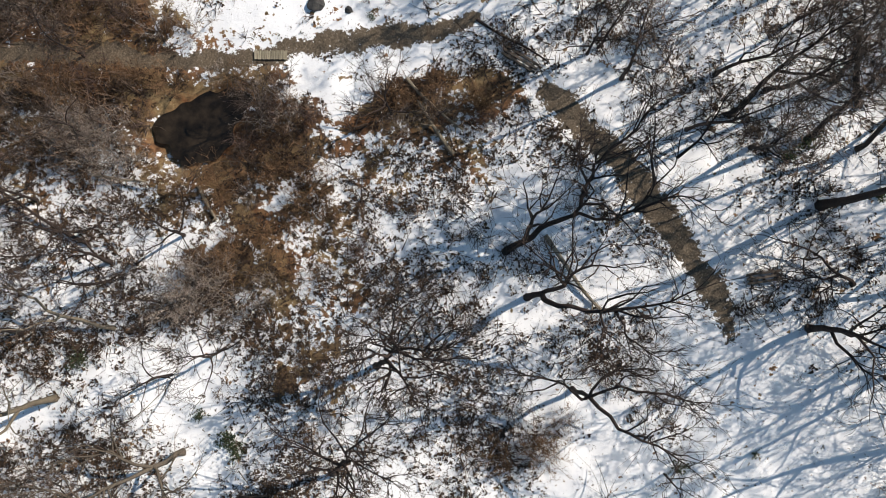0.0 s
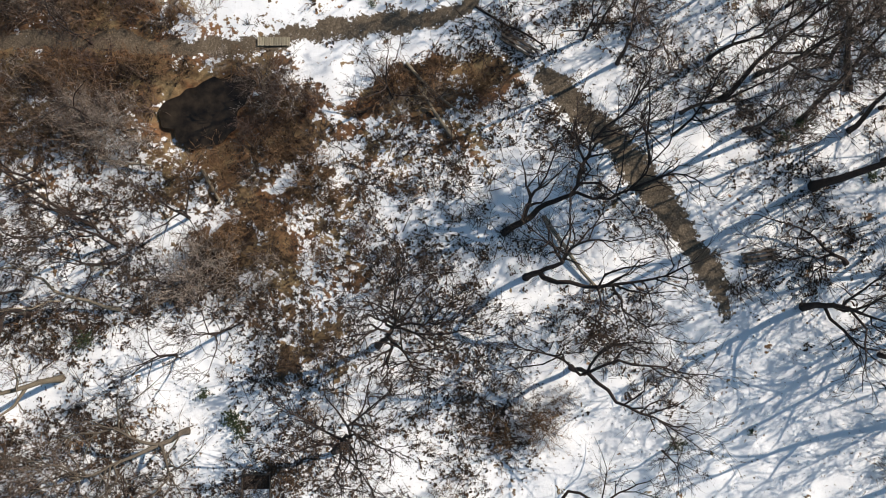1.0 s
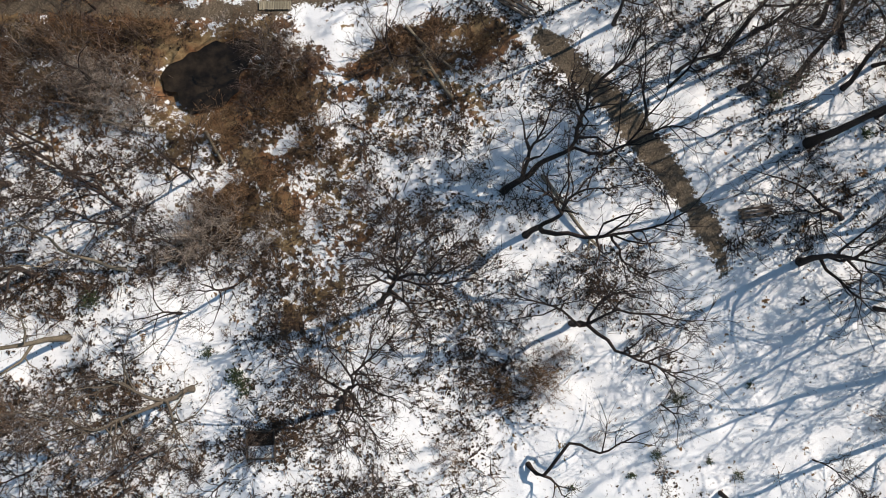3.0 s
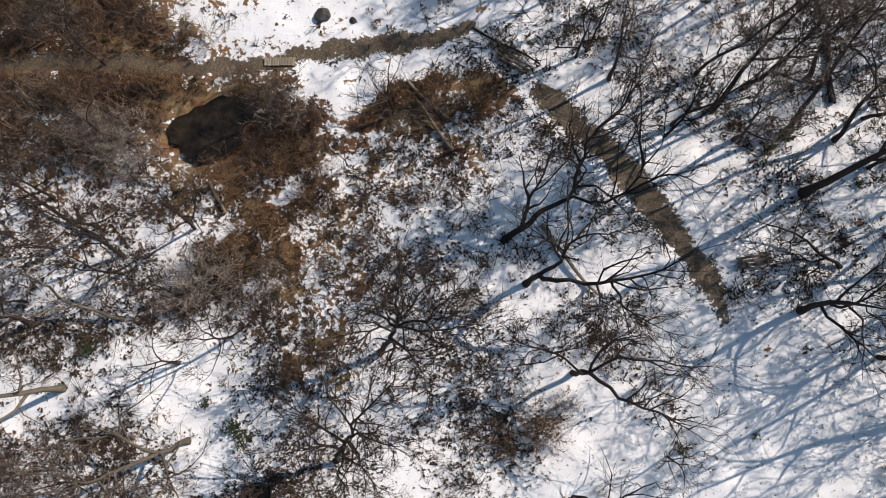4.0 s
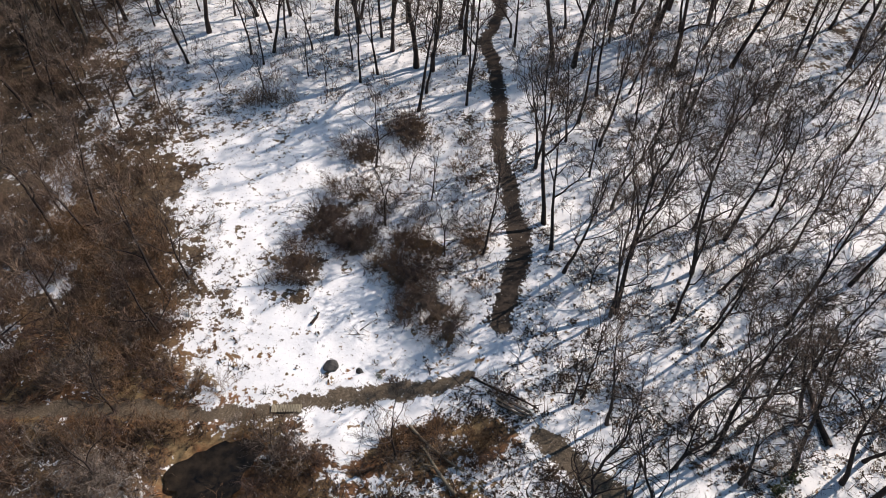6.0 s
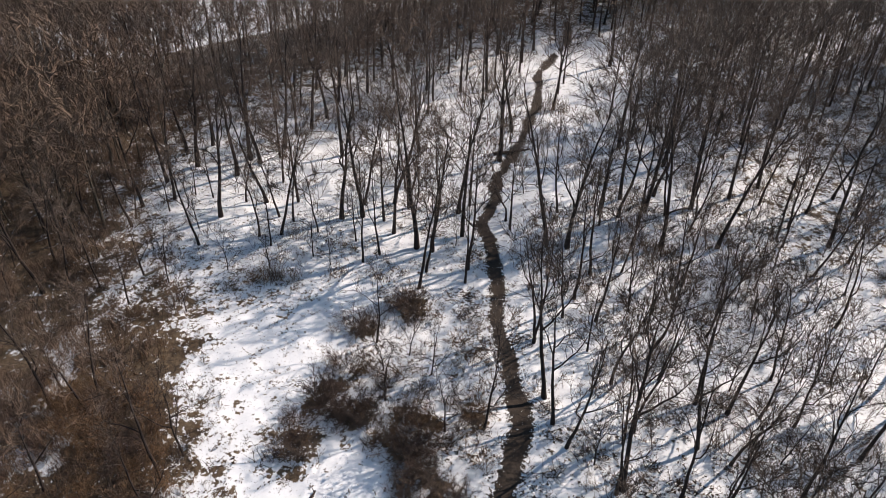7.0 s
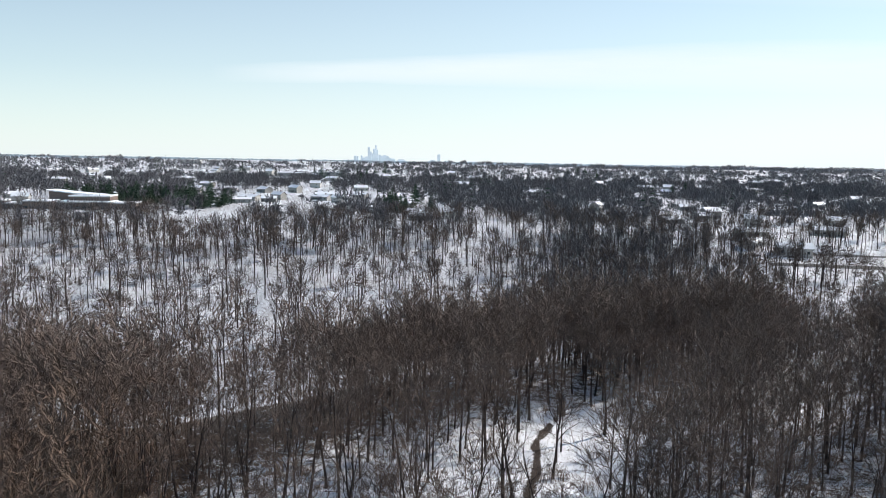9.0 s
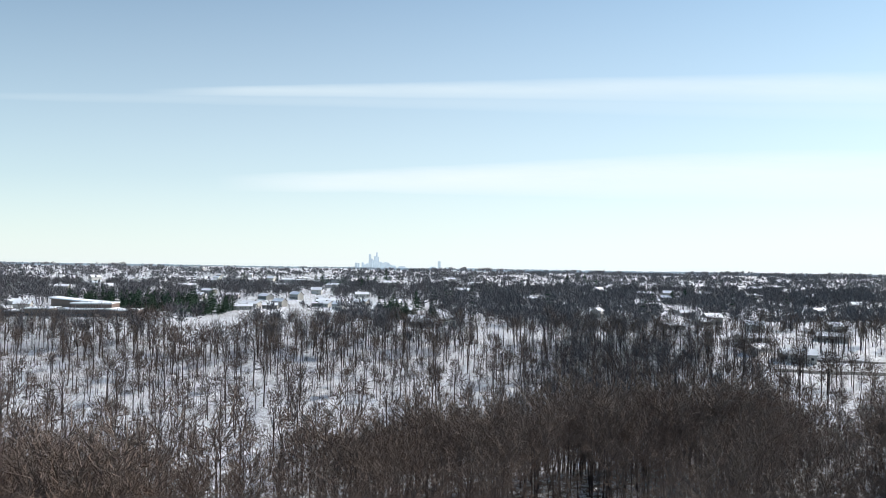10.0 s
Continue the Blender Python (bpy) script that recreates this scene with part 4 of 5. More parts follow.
thick = [round_tree(120 + i, t, t * 0.29, 190, 0.088, 0.24, 0.26) for i, t in enumerate((18, 20, 16, 19))]


def thick_keep(x, y):
    """Where the far slope is closely wooded: a belt up its east half, and the brow of the hill."""
    belt = np.exp(-(((x / y - 0.24) / 0.11) ** 2)) * (y > wood_edge(x) + 90)
    brow = 0.5 * (y > 410) * (x < 20)
    field = (x < -0.275 * y) & (x > -0.385 * y) & (y > 420)
    return np.maximum(belt, brow) * ~field * ~((x > 205) & (y > 375) & (y < 440))


wood_stuff("hillside_thicket", thick, spots_in(500, -340, 300, 270, 486, thick_keep, (0.75, 1.15), 33, 3.2), BARK, TWIG_HAZED, "close bare wood on the far slope")
wood_stuff("hillside_wood", hill_trees, spots_in(3050, -340, 380, 180, 486, hill_keep, (0.6, 1.2), 7, 2.8), BARK, TWIG_HILL, "bare trees on the snowy far hillside")

HOUSES_WEST = [(-225, 914), (-188, 924), (-150, 894), (-94, 835), (-53, 813), (-203, 727), (-292, 1309), (-273, 1557), (-113, 1537), (34, 1170), (8, 584), (-21, 620), (-36, 723), (23, 1751), (-484, 1527), (-344, 1057), (-307, 900), (-605, 1253), (-522, 1116), (-614, 1436), (-442, 742), (-577, 1865), (-497, 1850), (-509, 2278), (-469, 2485), (-180, 793), (-134, 807), (-740, 1530), (-141, 1879)]
HOUSES_EAST = [(186, 575), (254, 742), (237, 815), (224, 866), (323, 1147), (240, 635), (484, 1122), (613, 1261), (315, 570), (198, 446), (214, 427), (150, 690), (420, 800), (360, 690), (520, 900), (120, 980), (700, 1500), (60, 1400), (270, 492), (318, 692), (357, 1134), (380, 1360), (818, 1877), (940, 2012)]
HOUSES_MORE = [(-209, 785), (-179, 745), (-111, 773), (-140, 857), (-112, 995), (-384, 1612), (-350, 1790), (-300, 1830), (-496, 1583), (-282, 960), (-560, 1056), (-405, 690), (-431, 1209), (-204, 1346), (-187, 1067), (206, 836), (230, 628), (244, 555), (210, 480), (618, 1423), (305, 974), (444, 1208), (-16, 560), (272, 1250)]
HOUSES = HOUSES_WEST + HOUSES_EAST + HOUSES_MORE
SPORTS = [(-178, 570, 26, 85, 22), (-118, 610, 30, 40, 0)]


def plain_keep(x, y):
    ok = (np.abs(x) < 0.72 * y + 40) & ~in_any(SPORTS, x, y, 0.45) & ~((x > -420) & (x < -235) & (y > 530) & (y < 690))
    for a, b in HOUSES:
        ok &= ~((np.abs(x - a * (y / b)) < 20) & (y - b > np.where(a < 60, -0.16, -0.10) * b) & (y - b < 11))
    return ok * np.where(x < 40, np.minimum(1.0, 0.75 + y / 4000), 1.0)


far_trees = [round_tree(90 + i, t, t * 0.32, 120, 0.30, 0.30, 0.18) for i, t in enumerate((16, 19, 13, 17))]
wood_stuff("suburb_trees", far_trees, spots_in(1900, -800, 800, 486, 1300, plain_keep, (0.7, 1.05), 8, 5.0), BARK, TWIG_HAZED, "bare trees between suburban houses")


def grove(seed, trees, wide, count, r):
    """A few round bare crowns that stand together, for the distance."""
    q = np.random.default_rng(seed)
    vs, ts, n = [], [], 0
    for k in range(trees):
        for v, t in round_tree(seed * 10 + k, q.uniform(12, 18), q.uniform(4, 6), count, r, 0.3, 0.15):
            vs.append(v + (q.uniform(-wide, wide) * 0.2 + wide * (k / trees * 2 - 1), q.normal(0, 5), 0)), ts.append(t + n)
            n += len(v)
    return np.concatenate(vs), np.concatenate(ts)


scatter("suburb_thicket", [grove(130 + i, 3, 10, 42, 0.56) for i in range(4)], spots_in(950, -800, 900, 560, 1300, lambda x, y: plain_keep(x, y) * np.where(x < 20, 0.75, 1.0), (0.8, 1.2), 34), TWIG_HAZED, "bare grey growth between suburban gardens", "woodland")
scatter("distant_wood", [grove(95 + i, 5, 26, 16, 1.5) for i in range(5)], spots_in(1150, -2400, 2400, 1250, 3300, lambda x, y: plain_keep(x, y) * np.where(x < -0.05 * y, np.where(y < 2300, 1.0, 0.35), 1.0), (0.75, 1.4), 9), TWIG_HAZED, "distant bare woods towards the horizon", "woodland")


# ---- conifers ----
def conifer(seed, tall, wide, tiers, per):
    g = np.random.default_rng(seed)
    trunk, crown = Buf(), Buf()
    trunk.tube([(0, 0, -0.3), (0, 0, tall * 0.5), (0, 0, tall * 0.98)], (0.28, 0.18, 0.03), 5)
    a1, b1, r1 = [], [], []
    for i in range(tiers):
        s = 0.1 + 0.88 * i / (tiers - 1)
        for j in range(per):
            a = g.uniform(0, 6.28)
            long = wide * (1 - s) ** 0.8 * g.uniform(0.6, 1.15) + 0.25
            p = np.array((0, 0, tall * s + g.uniform(-0.3, 0.3)))
            e = p + (math.cos(a) * long, math.sin(a) * long, g.uniform(-0.25, 0.12) * long)
            a1.append(p), b1.append(e), r1.append(0.30)
            for _ in range(2):
                q = p + (e - p) * g.uniform(0.35, 0.9)
                w = np.array((math.cos(a + g.normal(0, 0.8)), math.sin(a + g.normal(0, 0.8)), g.uniform(-0.5, 0.1)))
                a1.append(q), b1.append(q + w * long * 0.4), r1.append(0.2)
    crown.spikes(a1, b1, r1)
    return trunk, crown


pine_kinds = []
for i, (t, w) in enumerate(((13, 6.4), (16, 7.0), (11, 6.4))):
    tr, cr = conifer(100 + i, t, w, 14, 8)
    pine_kinds.append((tr.mesh("trunk", BARK), cr.mesh("needles", NEEDLE)))
g = np.random.default_rng(31)
LONE_PINES = [(-286, 1621), (-250, 1497), (-220, 1381), (-211, 1533), (-149, 1276), (-162, 1556), (-134, 1194), (-434, 1572), (340, 1960), (372, 1990), (349, 1764), (306, 1430), (-167, 1807), (-144, 1839), (301, 937), (343, 1013), (-309, 1344), (-52, 723), (-27, 739), (553, 1420), (-193, 1721)]
for i in range(96 + len(LONE_PINES)):
    if i >= 96:
        x, y = LONE_PINES[i - 96]
    elif i < 80:
        x = -375 + 173 * (i / 80) + g.normal(0, 4)
        y = 702 - 52 * (i / 80) + (0, 16, 34, 50)[i % 4] + g.normal(0, 4)
    else:
        x, y = g.uniform(-60, -8), g.uniform(640, 700)
    ob = thing("pine_tree", "dark green pine standing in snow", "pine", pose(x, y, zat(x, y), 0, 0, g.uniform(0, 360)) @ Matrix.Scale(g.uniform(1.0, 1.5) * (1.3 if i >= 96 else 1.0), 4), "dark pines of the suburb")
    part("trunk", pine_kinds[i % 3][0], None, ob)
    tagged(part("crown", pine_kinds[i % 3][1], None, ob), kind="stuff")
far_pines = []
for i in range(2):
    tr, cr = conifer(110 + i, 17, 4.6, 7, 4)
    far_pines.append(as_tris(cr))
scatter("distant_conifers", far_pines, spots_in(480, -1300, 1300, 600, 2600, lambda x, y: plain_keep(x, y) * np.where((x > -700) & (x < 300), 0.9, 0.5), (0.8, 1.75), 12), NEEDLE, "dark conifers scattered through the suburb", "conifers")


# ---- houses ----
def house_kind(seed, long, deep, tall, rise):
    """Meshes of a house: walls, snowy roof, eaves, chimney, windows, door."""
    wall, roof, eave, stack = Buf(), Buf(), Buf(), Buf()
    x, y = long / 2, deep / 2
    wall.add([(-x, -y, -1), (x, -y, -1), (x, y, -1), (-x, y, -1), (-x, -y, tall), (x, -y, tall), (x, y, tall), (-x, y, tall), (-x, 0, tall + rise), (x, 0, tall + rise)],
             [(0, 1, 5, 4), (2, 3, 7, 6), (1, 2, 6, 9, 5), (3, 0, 4, 8, 7)])
    for buf, lo, hi, o in ((eave, 0.0, 0.18, 0.55), (roof, 0.184, 0.45, 0.5)):
        k = rise / y
        u, w = x + o, y + o
        v = []
        for dz in (lo, hi):
            v += [(-u, -w, tall - o * k + dz), (u, -w, tall - o * k + dz), (u, 0, tall + rise + dz), (-u, 0, tall + rise + dz), (u, w, tall - o * k + dz), (-u, w, tall - o * k + dz)]
        buf.add(v, [(6, 7, 8, 9), (9, 8, 10, 11), (0, 3, 2, 1), (3, 5, 4, 2), (0, 1, 7, 6), (4, 5, 11, 10), (1, 2, 8, 7), (2, 4, 10, 8), (5, 3, 9, 11), (3, 0, 6, 9)])
    stack.box(x * 0.4, -0.4, tall + rise * 0.5, x * 0.4 + 0.9, 0.5, tall + rise + 1.3, 0.1)
    panes = []
    for i in range(4):
        b = Buf()
        cx = -x + long * (i + 0.5) / 4
        b.box(cx - 0.6, -y - 0.06, 1.0, cx + 0.6, -y - 0.004, 2.3)
        panes.append(b.mesh("window", GLASS))
    d = Buf()
    d.box(-0.5, -y - 0.08, 0.0, 0.5, -y - 0.005, 2.1)
    return wall.mesh("wall", SIDING), roof.mesh("roof_snow", ROOF_SNOW), eave.mesh("roof", ROOF_EDGE), stack.mesh("chimney", BRICK), panes, d.mesh("door", WOOD_DARK)


HOUSE = [house_kind(0, 15, 9, 3.4, 2.2), house_kind(1, 12, 8.5, 5.2, 2.6), house_kind(2, 18, 10, 3.2, 1.9)]
g = np.random.default_rng(8)
for i, (x, y) in enumerate(HOUSES):
    wall, roof, eave, stack, panes, door = HOUSE[i % 3]
    ob = thing("house", "suburban house with a snow-covered gable roof", "house", pose(x, y, zat(x, y), 0, 0, g.normal(0, 25)) @ Matrix.Scale(g.uniform(1.0, 1.3) * (1.0 if y < 1000 else 1.25), 4), "suburban houses beyond the wood")
    part("wall", wall, None, ob)
    top = part("roof", eave, None, ob)
    part("snow", roof, None, top, "white snow lying on the roof")
    part("chimney", stack, None, top)
    for me in panes[::1] if y < 1000 else ():
        part("window", me, None, ob)
    if y < 1000:
        part("door", door, None, ob)


def school():
    """A long low brick building of several flat-roofed wings."""
    ob = thing("school_building", "long low brown-brick school with white snowy flat roofs", "school", pose(-300, 622, zat(-300, 622), 0, 0, 8))
    wings = ((-46, 0, 22, 7.0, 40), (-8, 0, 44, 6.5, 0), (-6, 10, 34, 11, 0), (24, 4, 18, 5.5, 0), (-62, 4, 24, 4.5, 0), (-100, 6, 44, 6.0, 0))
    for cx, cy, w, h, _ in wings:
        b = Buf()
        b.box(cx - w / 2, cy - 9, -2, cx + w / 2, cy + 14, h)
        wing = part("wing", b, BRICK, ob)
        s = Buf()
        s.box(cx - w / 2 - 0.4, cy - 9.4, h + 0.004, cx + w / 2 + 0.4, cy + 14.4, h + 0.9, 0.3)
        part("roof_snow", s, ROOF_SNOW, wing, "white snow on a flat roof")
        c = Buf()
        c.box(cx - w / 2 - 0.15, cy - 9.15, h - 0.6, cx + w / 2 + 0.15, cy - 9.004, h)
        part("fascia", c, CONCRETE, wing)
        for k in range(int(w // 5)):
            p = Buf()
            x = cx - w / 2 + 2.5 + 5 * k
            p.box(x - 1.4, cy - 9.08, 1.2, x + 1.4, cy - 9.004, 2.9)
            part("window", p, GLASS, wing)
    # the hall with its rising roof
    hall = Buf()
    hall.add([(-44, 15, 0), (-2, 15, 0), (-2, 36, 0), (-44, 36, 0), (-44, 15, 14.4), (-2, 15, 10.4), (-2, 36, 10.4), (-44, 36, 14.4)], [(0, 1, 5, 4), (1, 2, 6, 5), (2, 3, 7, 6), (3, 0, 4, 7)])
    hall_ob = part("hall", hall, BRICK, ob)
    lid = Buf()
    for x0, x1, z0, z1 in ((-46, -23, 15.9, 13.4), (-23, -1, 13.4, 11.6)):
        lid.add([(x0, 14, z0 - 0.8), (x1, 14, z1 - 0.8), (x1, 37, z1 - 0.8), (x0, 37, z0 - 0.8), (x0, 14, z0), (x1, 14, z1), (x1, 37, z1), (x0, 37, z0)],
                [(0, 3, 2, 1), (4, 5, 6, 7), (0, 1, 5, 4), (1, 2, 6, 5), (2, 3, 7, 6), (3, 0, 4, 7)])
    part("roof_snow", lid, ROOF_SNOW, hall_ob, "white snow on a sloping hall roof")


school()


def low_block(x, y, w, d, h, label):
    ob = thing("low_building", label, "building", pose(x, y, zat(x, y)))
    b = Buf()
    b.box(-w / 2, -d / 2, -2, w / 2, d / 2, h)
    part("wall", b, CONCRETE, ob)
    s = Buf()
    s.box(-w / 2 - 0.5, -d / 2 - 0.5, h + 0.004, w / 2 + 0.5, d / 2 + 0.5, h + 1.2, 0.4)
    part("roof_snow", s, ROOF_SNOW, ob, "white snow on a flat roof")


for x, y, w, d, h in ((-330, 1600, 60, 30, 8), (-250, 1640, 80, 30, 9), (-900, 2600, 70, 30, 14), (-470, 1620, 40, 30, 7)):
    low_block(x, y, w, d, h, "distant low pale building with a snowy roof")


# ---- roads on the far slope ----
def strip(name, line, width, lift, mat, label, category):
    b = Buf()
    pts = []
    for (ax, ay), (bx, by) in zip(line, line[1:]):
        for k in range(12):
            pts.append((ax + (bx - ax) * k / 12, ay + (by - ay) * k / 12))
    pts.append(line[-1])
    v = []
    for i, (x, y) in enumerate(pts):
        u = np.subtract(pts[min(i + 1, len(pts) - 1)], pts[max(i - 1, 0)])
        u = u / (np.linalg.norm(u) + 1e-9)
        for s in (-1, 1):
            q = (x - s * u[1] * width / 2, y + s * u[0] * width / 2)
            v.append((*q, zat(*q) + lift))
    n = len(pts)
    b.add(v, [(2 * i, 2 * i + 2, 2 * i + 3, 2 * i + 1) for i in range(n - 1)])
    tagged(new(name, b.mesh(name, mat)), label, category, kind="structure")


strip("road", [(190, 405), (240, 400), (330, 392), (430, 380)], 7, 0.25, ASPHALT, "cleared dark asphalt road across a snowy slope", "road")
strip("road", [(214, 428), (270, 424), (350, 420), (450, 410)], 5, 0.25, ASPHALT, "cleared dark asphalt lane between snow banks", "road")
strip("road", [(-350, 900), (-470, 1350), (-620, 1900)], 16, 0.6, SNOW, "snow-covered suburban street climbing between houses", "road")


# ---- skyline ----
def skyline_material():
    m, n, l, b = material("haze_painted_towers", 0.9)
    # pale distance haze is put into the tower colour and its emission
    colour = ramp(n, l, noise_node(n, l, 0.02, 2), [(0.3, (0.37, 0.43, 0.47)), (0.7, (0.45, 0.51, 0.55))])
    l.new(colour, b.inputs["Base Color"])
    l.new(colour, b.inputs["Emission Color"])
    b.inputs["Emission Strength"].default_value = 0.85
    return m


HAZE = skyline_material()
g = np.random.default_rng(77)
sky_line = thing("city_skyline", "hazy blue city towers on the horizon", "skyline", pose(0, 4400, 22), kind="structure")
for x, w, h in ((-446, 14, 96), (-434, 10, 70), (-411, 20, 86), (-404, 9, 108), (-396, 12, 82), (-422, 12, 60), (-380, 16, 52), (-365, 18, 46), (-350, 20, 50), (-335, 20, 46), (-320, 24, 34), (-300, 30, 30), (-250, 60, 26), (-530, 14, 44), (-515, 12, 42), (-490, 12, 46), (-475, 18, 34), (-460, 20, 40), (-22, 18, 60), (-60, 40, 26), (30, 60, 22), (180, 90, 20)):
    b = Buf()
    b.box(x - w / 2, 0, -40, x + w / 2, 20, h, w * 0.2)
    part("tower", b, HAZE, sky_line)


# ---- ridges at the end of the view, with painted haze ----
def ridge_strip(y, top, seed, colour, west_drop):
    m, n, l, b = material("haze_painted_ridge", 1.0)
    # the haze over the ridge is painted: blue-grey tone, lifted by emission
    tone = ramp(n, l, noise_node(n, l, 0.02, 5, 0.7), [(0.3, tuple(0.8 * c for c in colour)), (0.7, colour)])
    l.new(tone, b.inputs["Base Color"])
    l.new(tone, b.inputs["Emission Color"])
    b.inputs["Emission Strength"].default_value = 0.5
    q = np.random.default_rng(seed)
    xs = np.linspace(-3300, 3300, 700)
    tops = top - west_drop * np.clip(0.5 - xs / 900, 0, 1) + 5 * waves(xs, 0 * xs, seed, 700) + q.uniform(-2.5, 2.5, 700)
    v = [(x, y, -40) for x in xs] + [(x, y, z) for x, z in zip(xs, tops)] + [(x, y + 60, -40) for x in xs]
    f = []
    for i in range(699):
        f += [(i, i + 1, 700 + i + 1, 700 + i), (700 + i, 700 + i + 1, 1400 + i + 1, 1400 + i)]
    b2 = Buf()
    b2.add(v, f)
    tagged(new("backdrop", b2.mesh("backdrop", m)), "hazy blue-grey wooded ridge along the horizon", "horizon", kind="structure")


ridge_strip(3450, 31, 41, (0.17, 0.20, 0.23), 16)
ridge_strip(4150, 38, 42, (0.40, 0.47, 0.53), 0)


# ---- thin cirrus and a painted, glowing haze veil over the horizon ----
def cirrus_and_haze_material():
    m = bpy.data.materials.new("cirrus")
    m.use_nodes = True
    n, l = m.node_tree.nodes, m.node_tree.links
    place = n.new("ShaderNodeTexCoord").outputs["Object"]
    turn = n.new("ShaderNodeMapping")
    turn.inputs["Scale"].default_value = (0.0007, 0.0007, 0.0060)
    l.new(place, turn.inputs["Vector"])
    wisp = noise_node(n, l, 1.0, 6, 0.6, turn.outputs["Vector"])
    split = n.new("ShaderNodeSeparateXYZ")
    l.new(place, split.inputs["Vector"])
    x, z = split.outputs["X"], split.outputs["Z"]
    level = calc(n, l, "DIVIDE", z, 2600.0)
    # horizon haze painted as opacity, fading out with height
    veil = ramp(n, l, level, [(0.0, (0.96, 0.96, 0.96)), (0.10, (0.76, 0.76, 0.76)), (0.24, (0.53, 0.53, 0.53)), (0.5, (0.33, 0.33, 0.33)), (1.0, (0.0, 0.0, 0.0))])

    # the painted haze grows denser towards the sun, in the east
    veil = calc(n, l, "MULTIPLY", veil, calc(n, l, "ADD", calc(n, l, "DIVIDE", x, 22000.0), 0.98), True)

    def streak(start, rise, slope, wide, grow_by, full):
        """A long band that begins at x = start, widens to the right and breaks up in wisps."""
        middle = calc(n, l, "ADD", calc(n, l, "MULTIPLY", x, slope), rise)
        middle = calc(n, l, "ADD", middle, calc(n, l, "MULTIPLY", calc(n, l, "SUBTRACT", wisp, 0.5), wide * 1.6))
        run = calc(n, l, "MAXIMUM", calc(n, l, "SUBTRACT", x, start), 1.0)
        half = calc(n, l, "ADD", calc(n, l, "MULTIPLY", run, grow_by), wide)
        d = calc(n, l, "DIVIDE", calc(n, l, "SUBTRACT", z, middle), half)
        soft = calc(n, l, "SUBTRACT", 1.0, calc(n, l, "MULTIPLY", d, d), True)
        begin = calc(n, l, "DIVIDE", run, 700.0, True)
        return calc(n, l, "MULTIPLY", calc(n, l, "MULTIPLY", soft, begin), calc(n, l, "MULTIPLY", calc(n, l, "ADD", wisp, 0.25), full))

    alpha = calc(n, l, "ADD", veil, streak(-2000, 1215, 0.022, 24, 0.019, 0.36))
    alpha = calc(n, l, "ADD", alpha, streak(-1500, 620, 0.028, 60, 0.030, 0.42))
    alpha = calc(n, l, "ADD", alpha, streak(-3400, 1130, 0.0, 22, 0.010, 0.12), True)
    # streaks and haze whiten the sky by their own emission
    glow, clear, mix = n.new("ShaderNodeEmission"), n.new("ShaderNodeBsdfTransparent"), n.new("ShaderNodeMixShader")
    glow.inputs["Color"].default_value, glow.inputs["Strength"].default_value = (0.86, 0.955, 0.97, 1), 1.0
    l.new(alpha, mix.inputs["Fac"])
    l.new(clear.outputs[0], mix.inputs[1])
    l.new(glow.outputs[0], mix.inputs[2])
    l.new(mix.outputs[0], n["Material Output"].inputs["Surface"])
    return m


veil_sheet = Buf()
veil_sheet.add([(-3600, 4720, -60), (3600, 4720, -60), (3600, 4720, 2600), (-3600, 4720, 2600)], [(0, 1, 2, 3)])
tagged(new("backdrop", veil_sheet.mesh("backdrop", cirrus_and_haze_material())), "thin white cirrus streaks and painted glowing haze over the horizon", "sky", kind="structure")


# ---- shrubs and brush ----
def shrub_kind(seed, mat, tall, wide, stems, twigs, r):
    """A bush of arching stems with side twigs."""
    g = np.random.default_rng(seed)
    stem, fine = Buf(), Buf()
    a1, b1 = [], []
    for i in range(stems):
        a = g.uniform(0, 6.28)
        p = np.array((g.normal(0, wide * 0.16), g.normal(0, wide * 0.16), -0.1))
        way = np.array((math.cos(a) * g.uniform(0.15, 0.9), math.sin(a) * g.uniform(0.15, 0.9), 1))
        line = bent(g, p, way / np.linalg.norm(way), tall * g.uniform(0.65, 1.15), 4, 0.14, -0.05)
        stem.tube(line, r * np.array((1, 0.8, 0.6, 0.45, 0.2)), 3)
        for _ in range(twigs):
            q, d = along(line, g.uniform(0.25, 0.99))
            e = q + off_way(g, d, g.uniform(0.4, 1.1)) * tall * g.uniform(0.15, 0.4)
            a1.append(q), b1.append(e)
            for _ in range(2):
                s = q + (e - q) * g.uniform(0.2, 0.9)
                a1.append(s), b1.append(s + g.normal(0, 0.12, 3) * tall * 0.8)
    fine.blades(a1, b1, r * 0.6)
    return stem.mesh("stem_clump", mat), fine.mesh("crown", mat)


BUSH = [shrub_kind(200, SHRUB, 2.3, 2.6, 18, 10, 0.022), shrub_kind(201, SHRUB, 1.8, 2.2, 16, 10, 0.020), shrub_kind(202, SHRUB_PALE, 2.2, 2.4, 16, 10, 0.020), shrub_kind(203, SHRUB, 2.8, 3.0, 19, 10, 0.022), shrub_kind(204, SHRUB_PALE, 1.5, 2.0, 15, 10, 0.018), shrub_kind(205, TWIG, 2.2, 2.4, 18, 10, 0.022), shrub_kind(206, BUSH_DARK, 2.6, 2.6, 18, 11, 0.022), shrub_kind(207, BUSH_DARK, 2.0, 2.8, 18, 11, 0.020)]
bush_spots = []


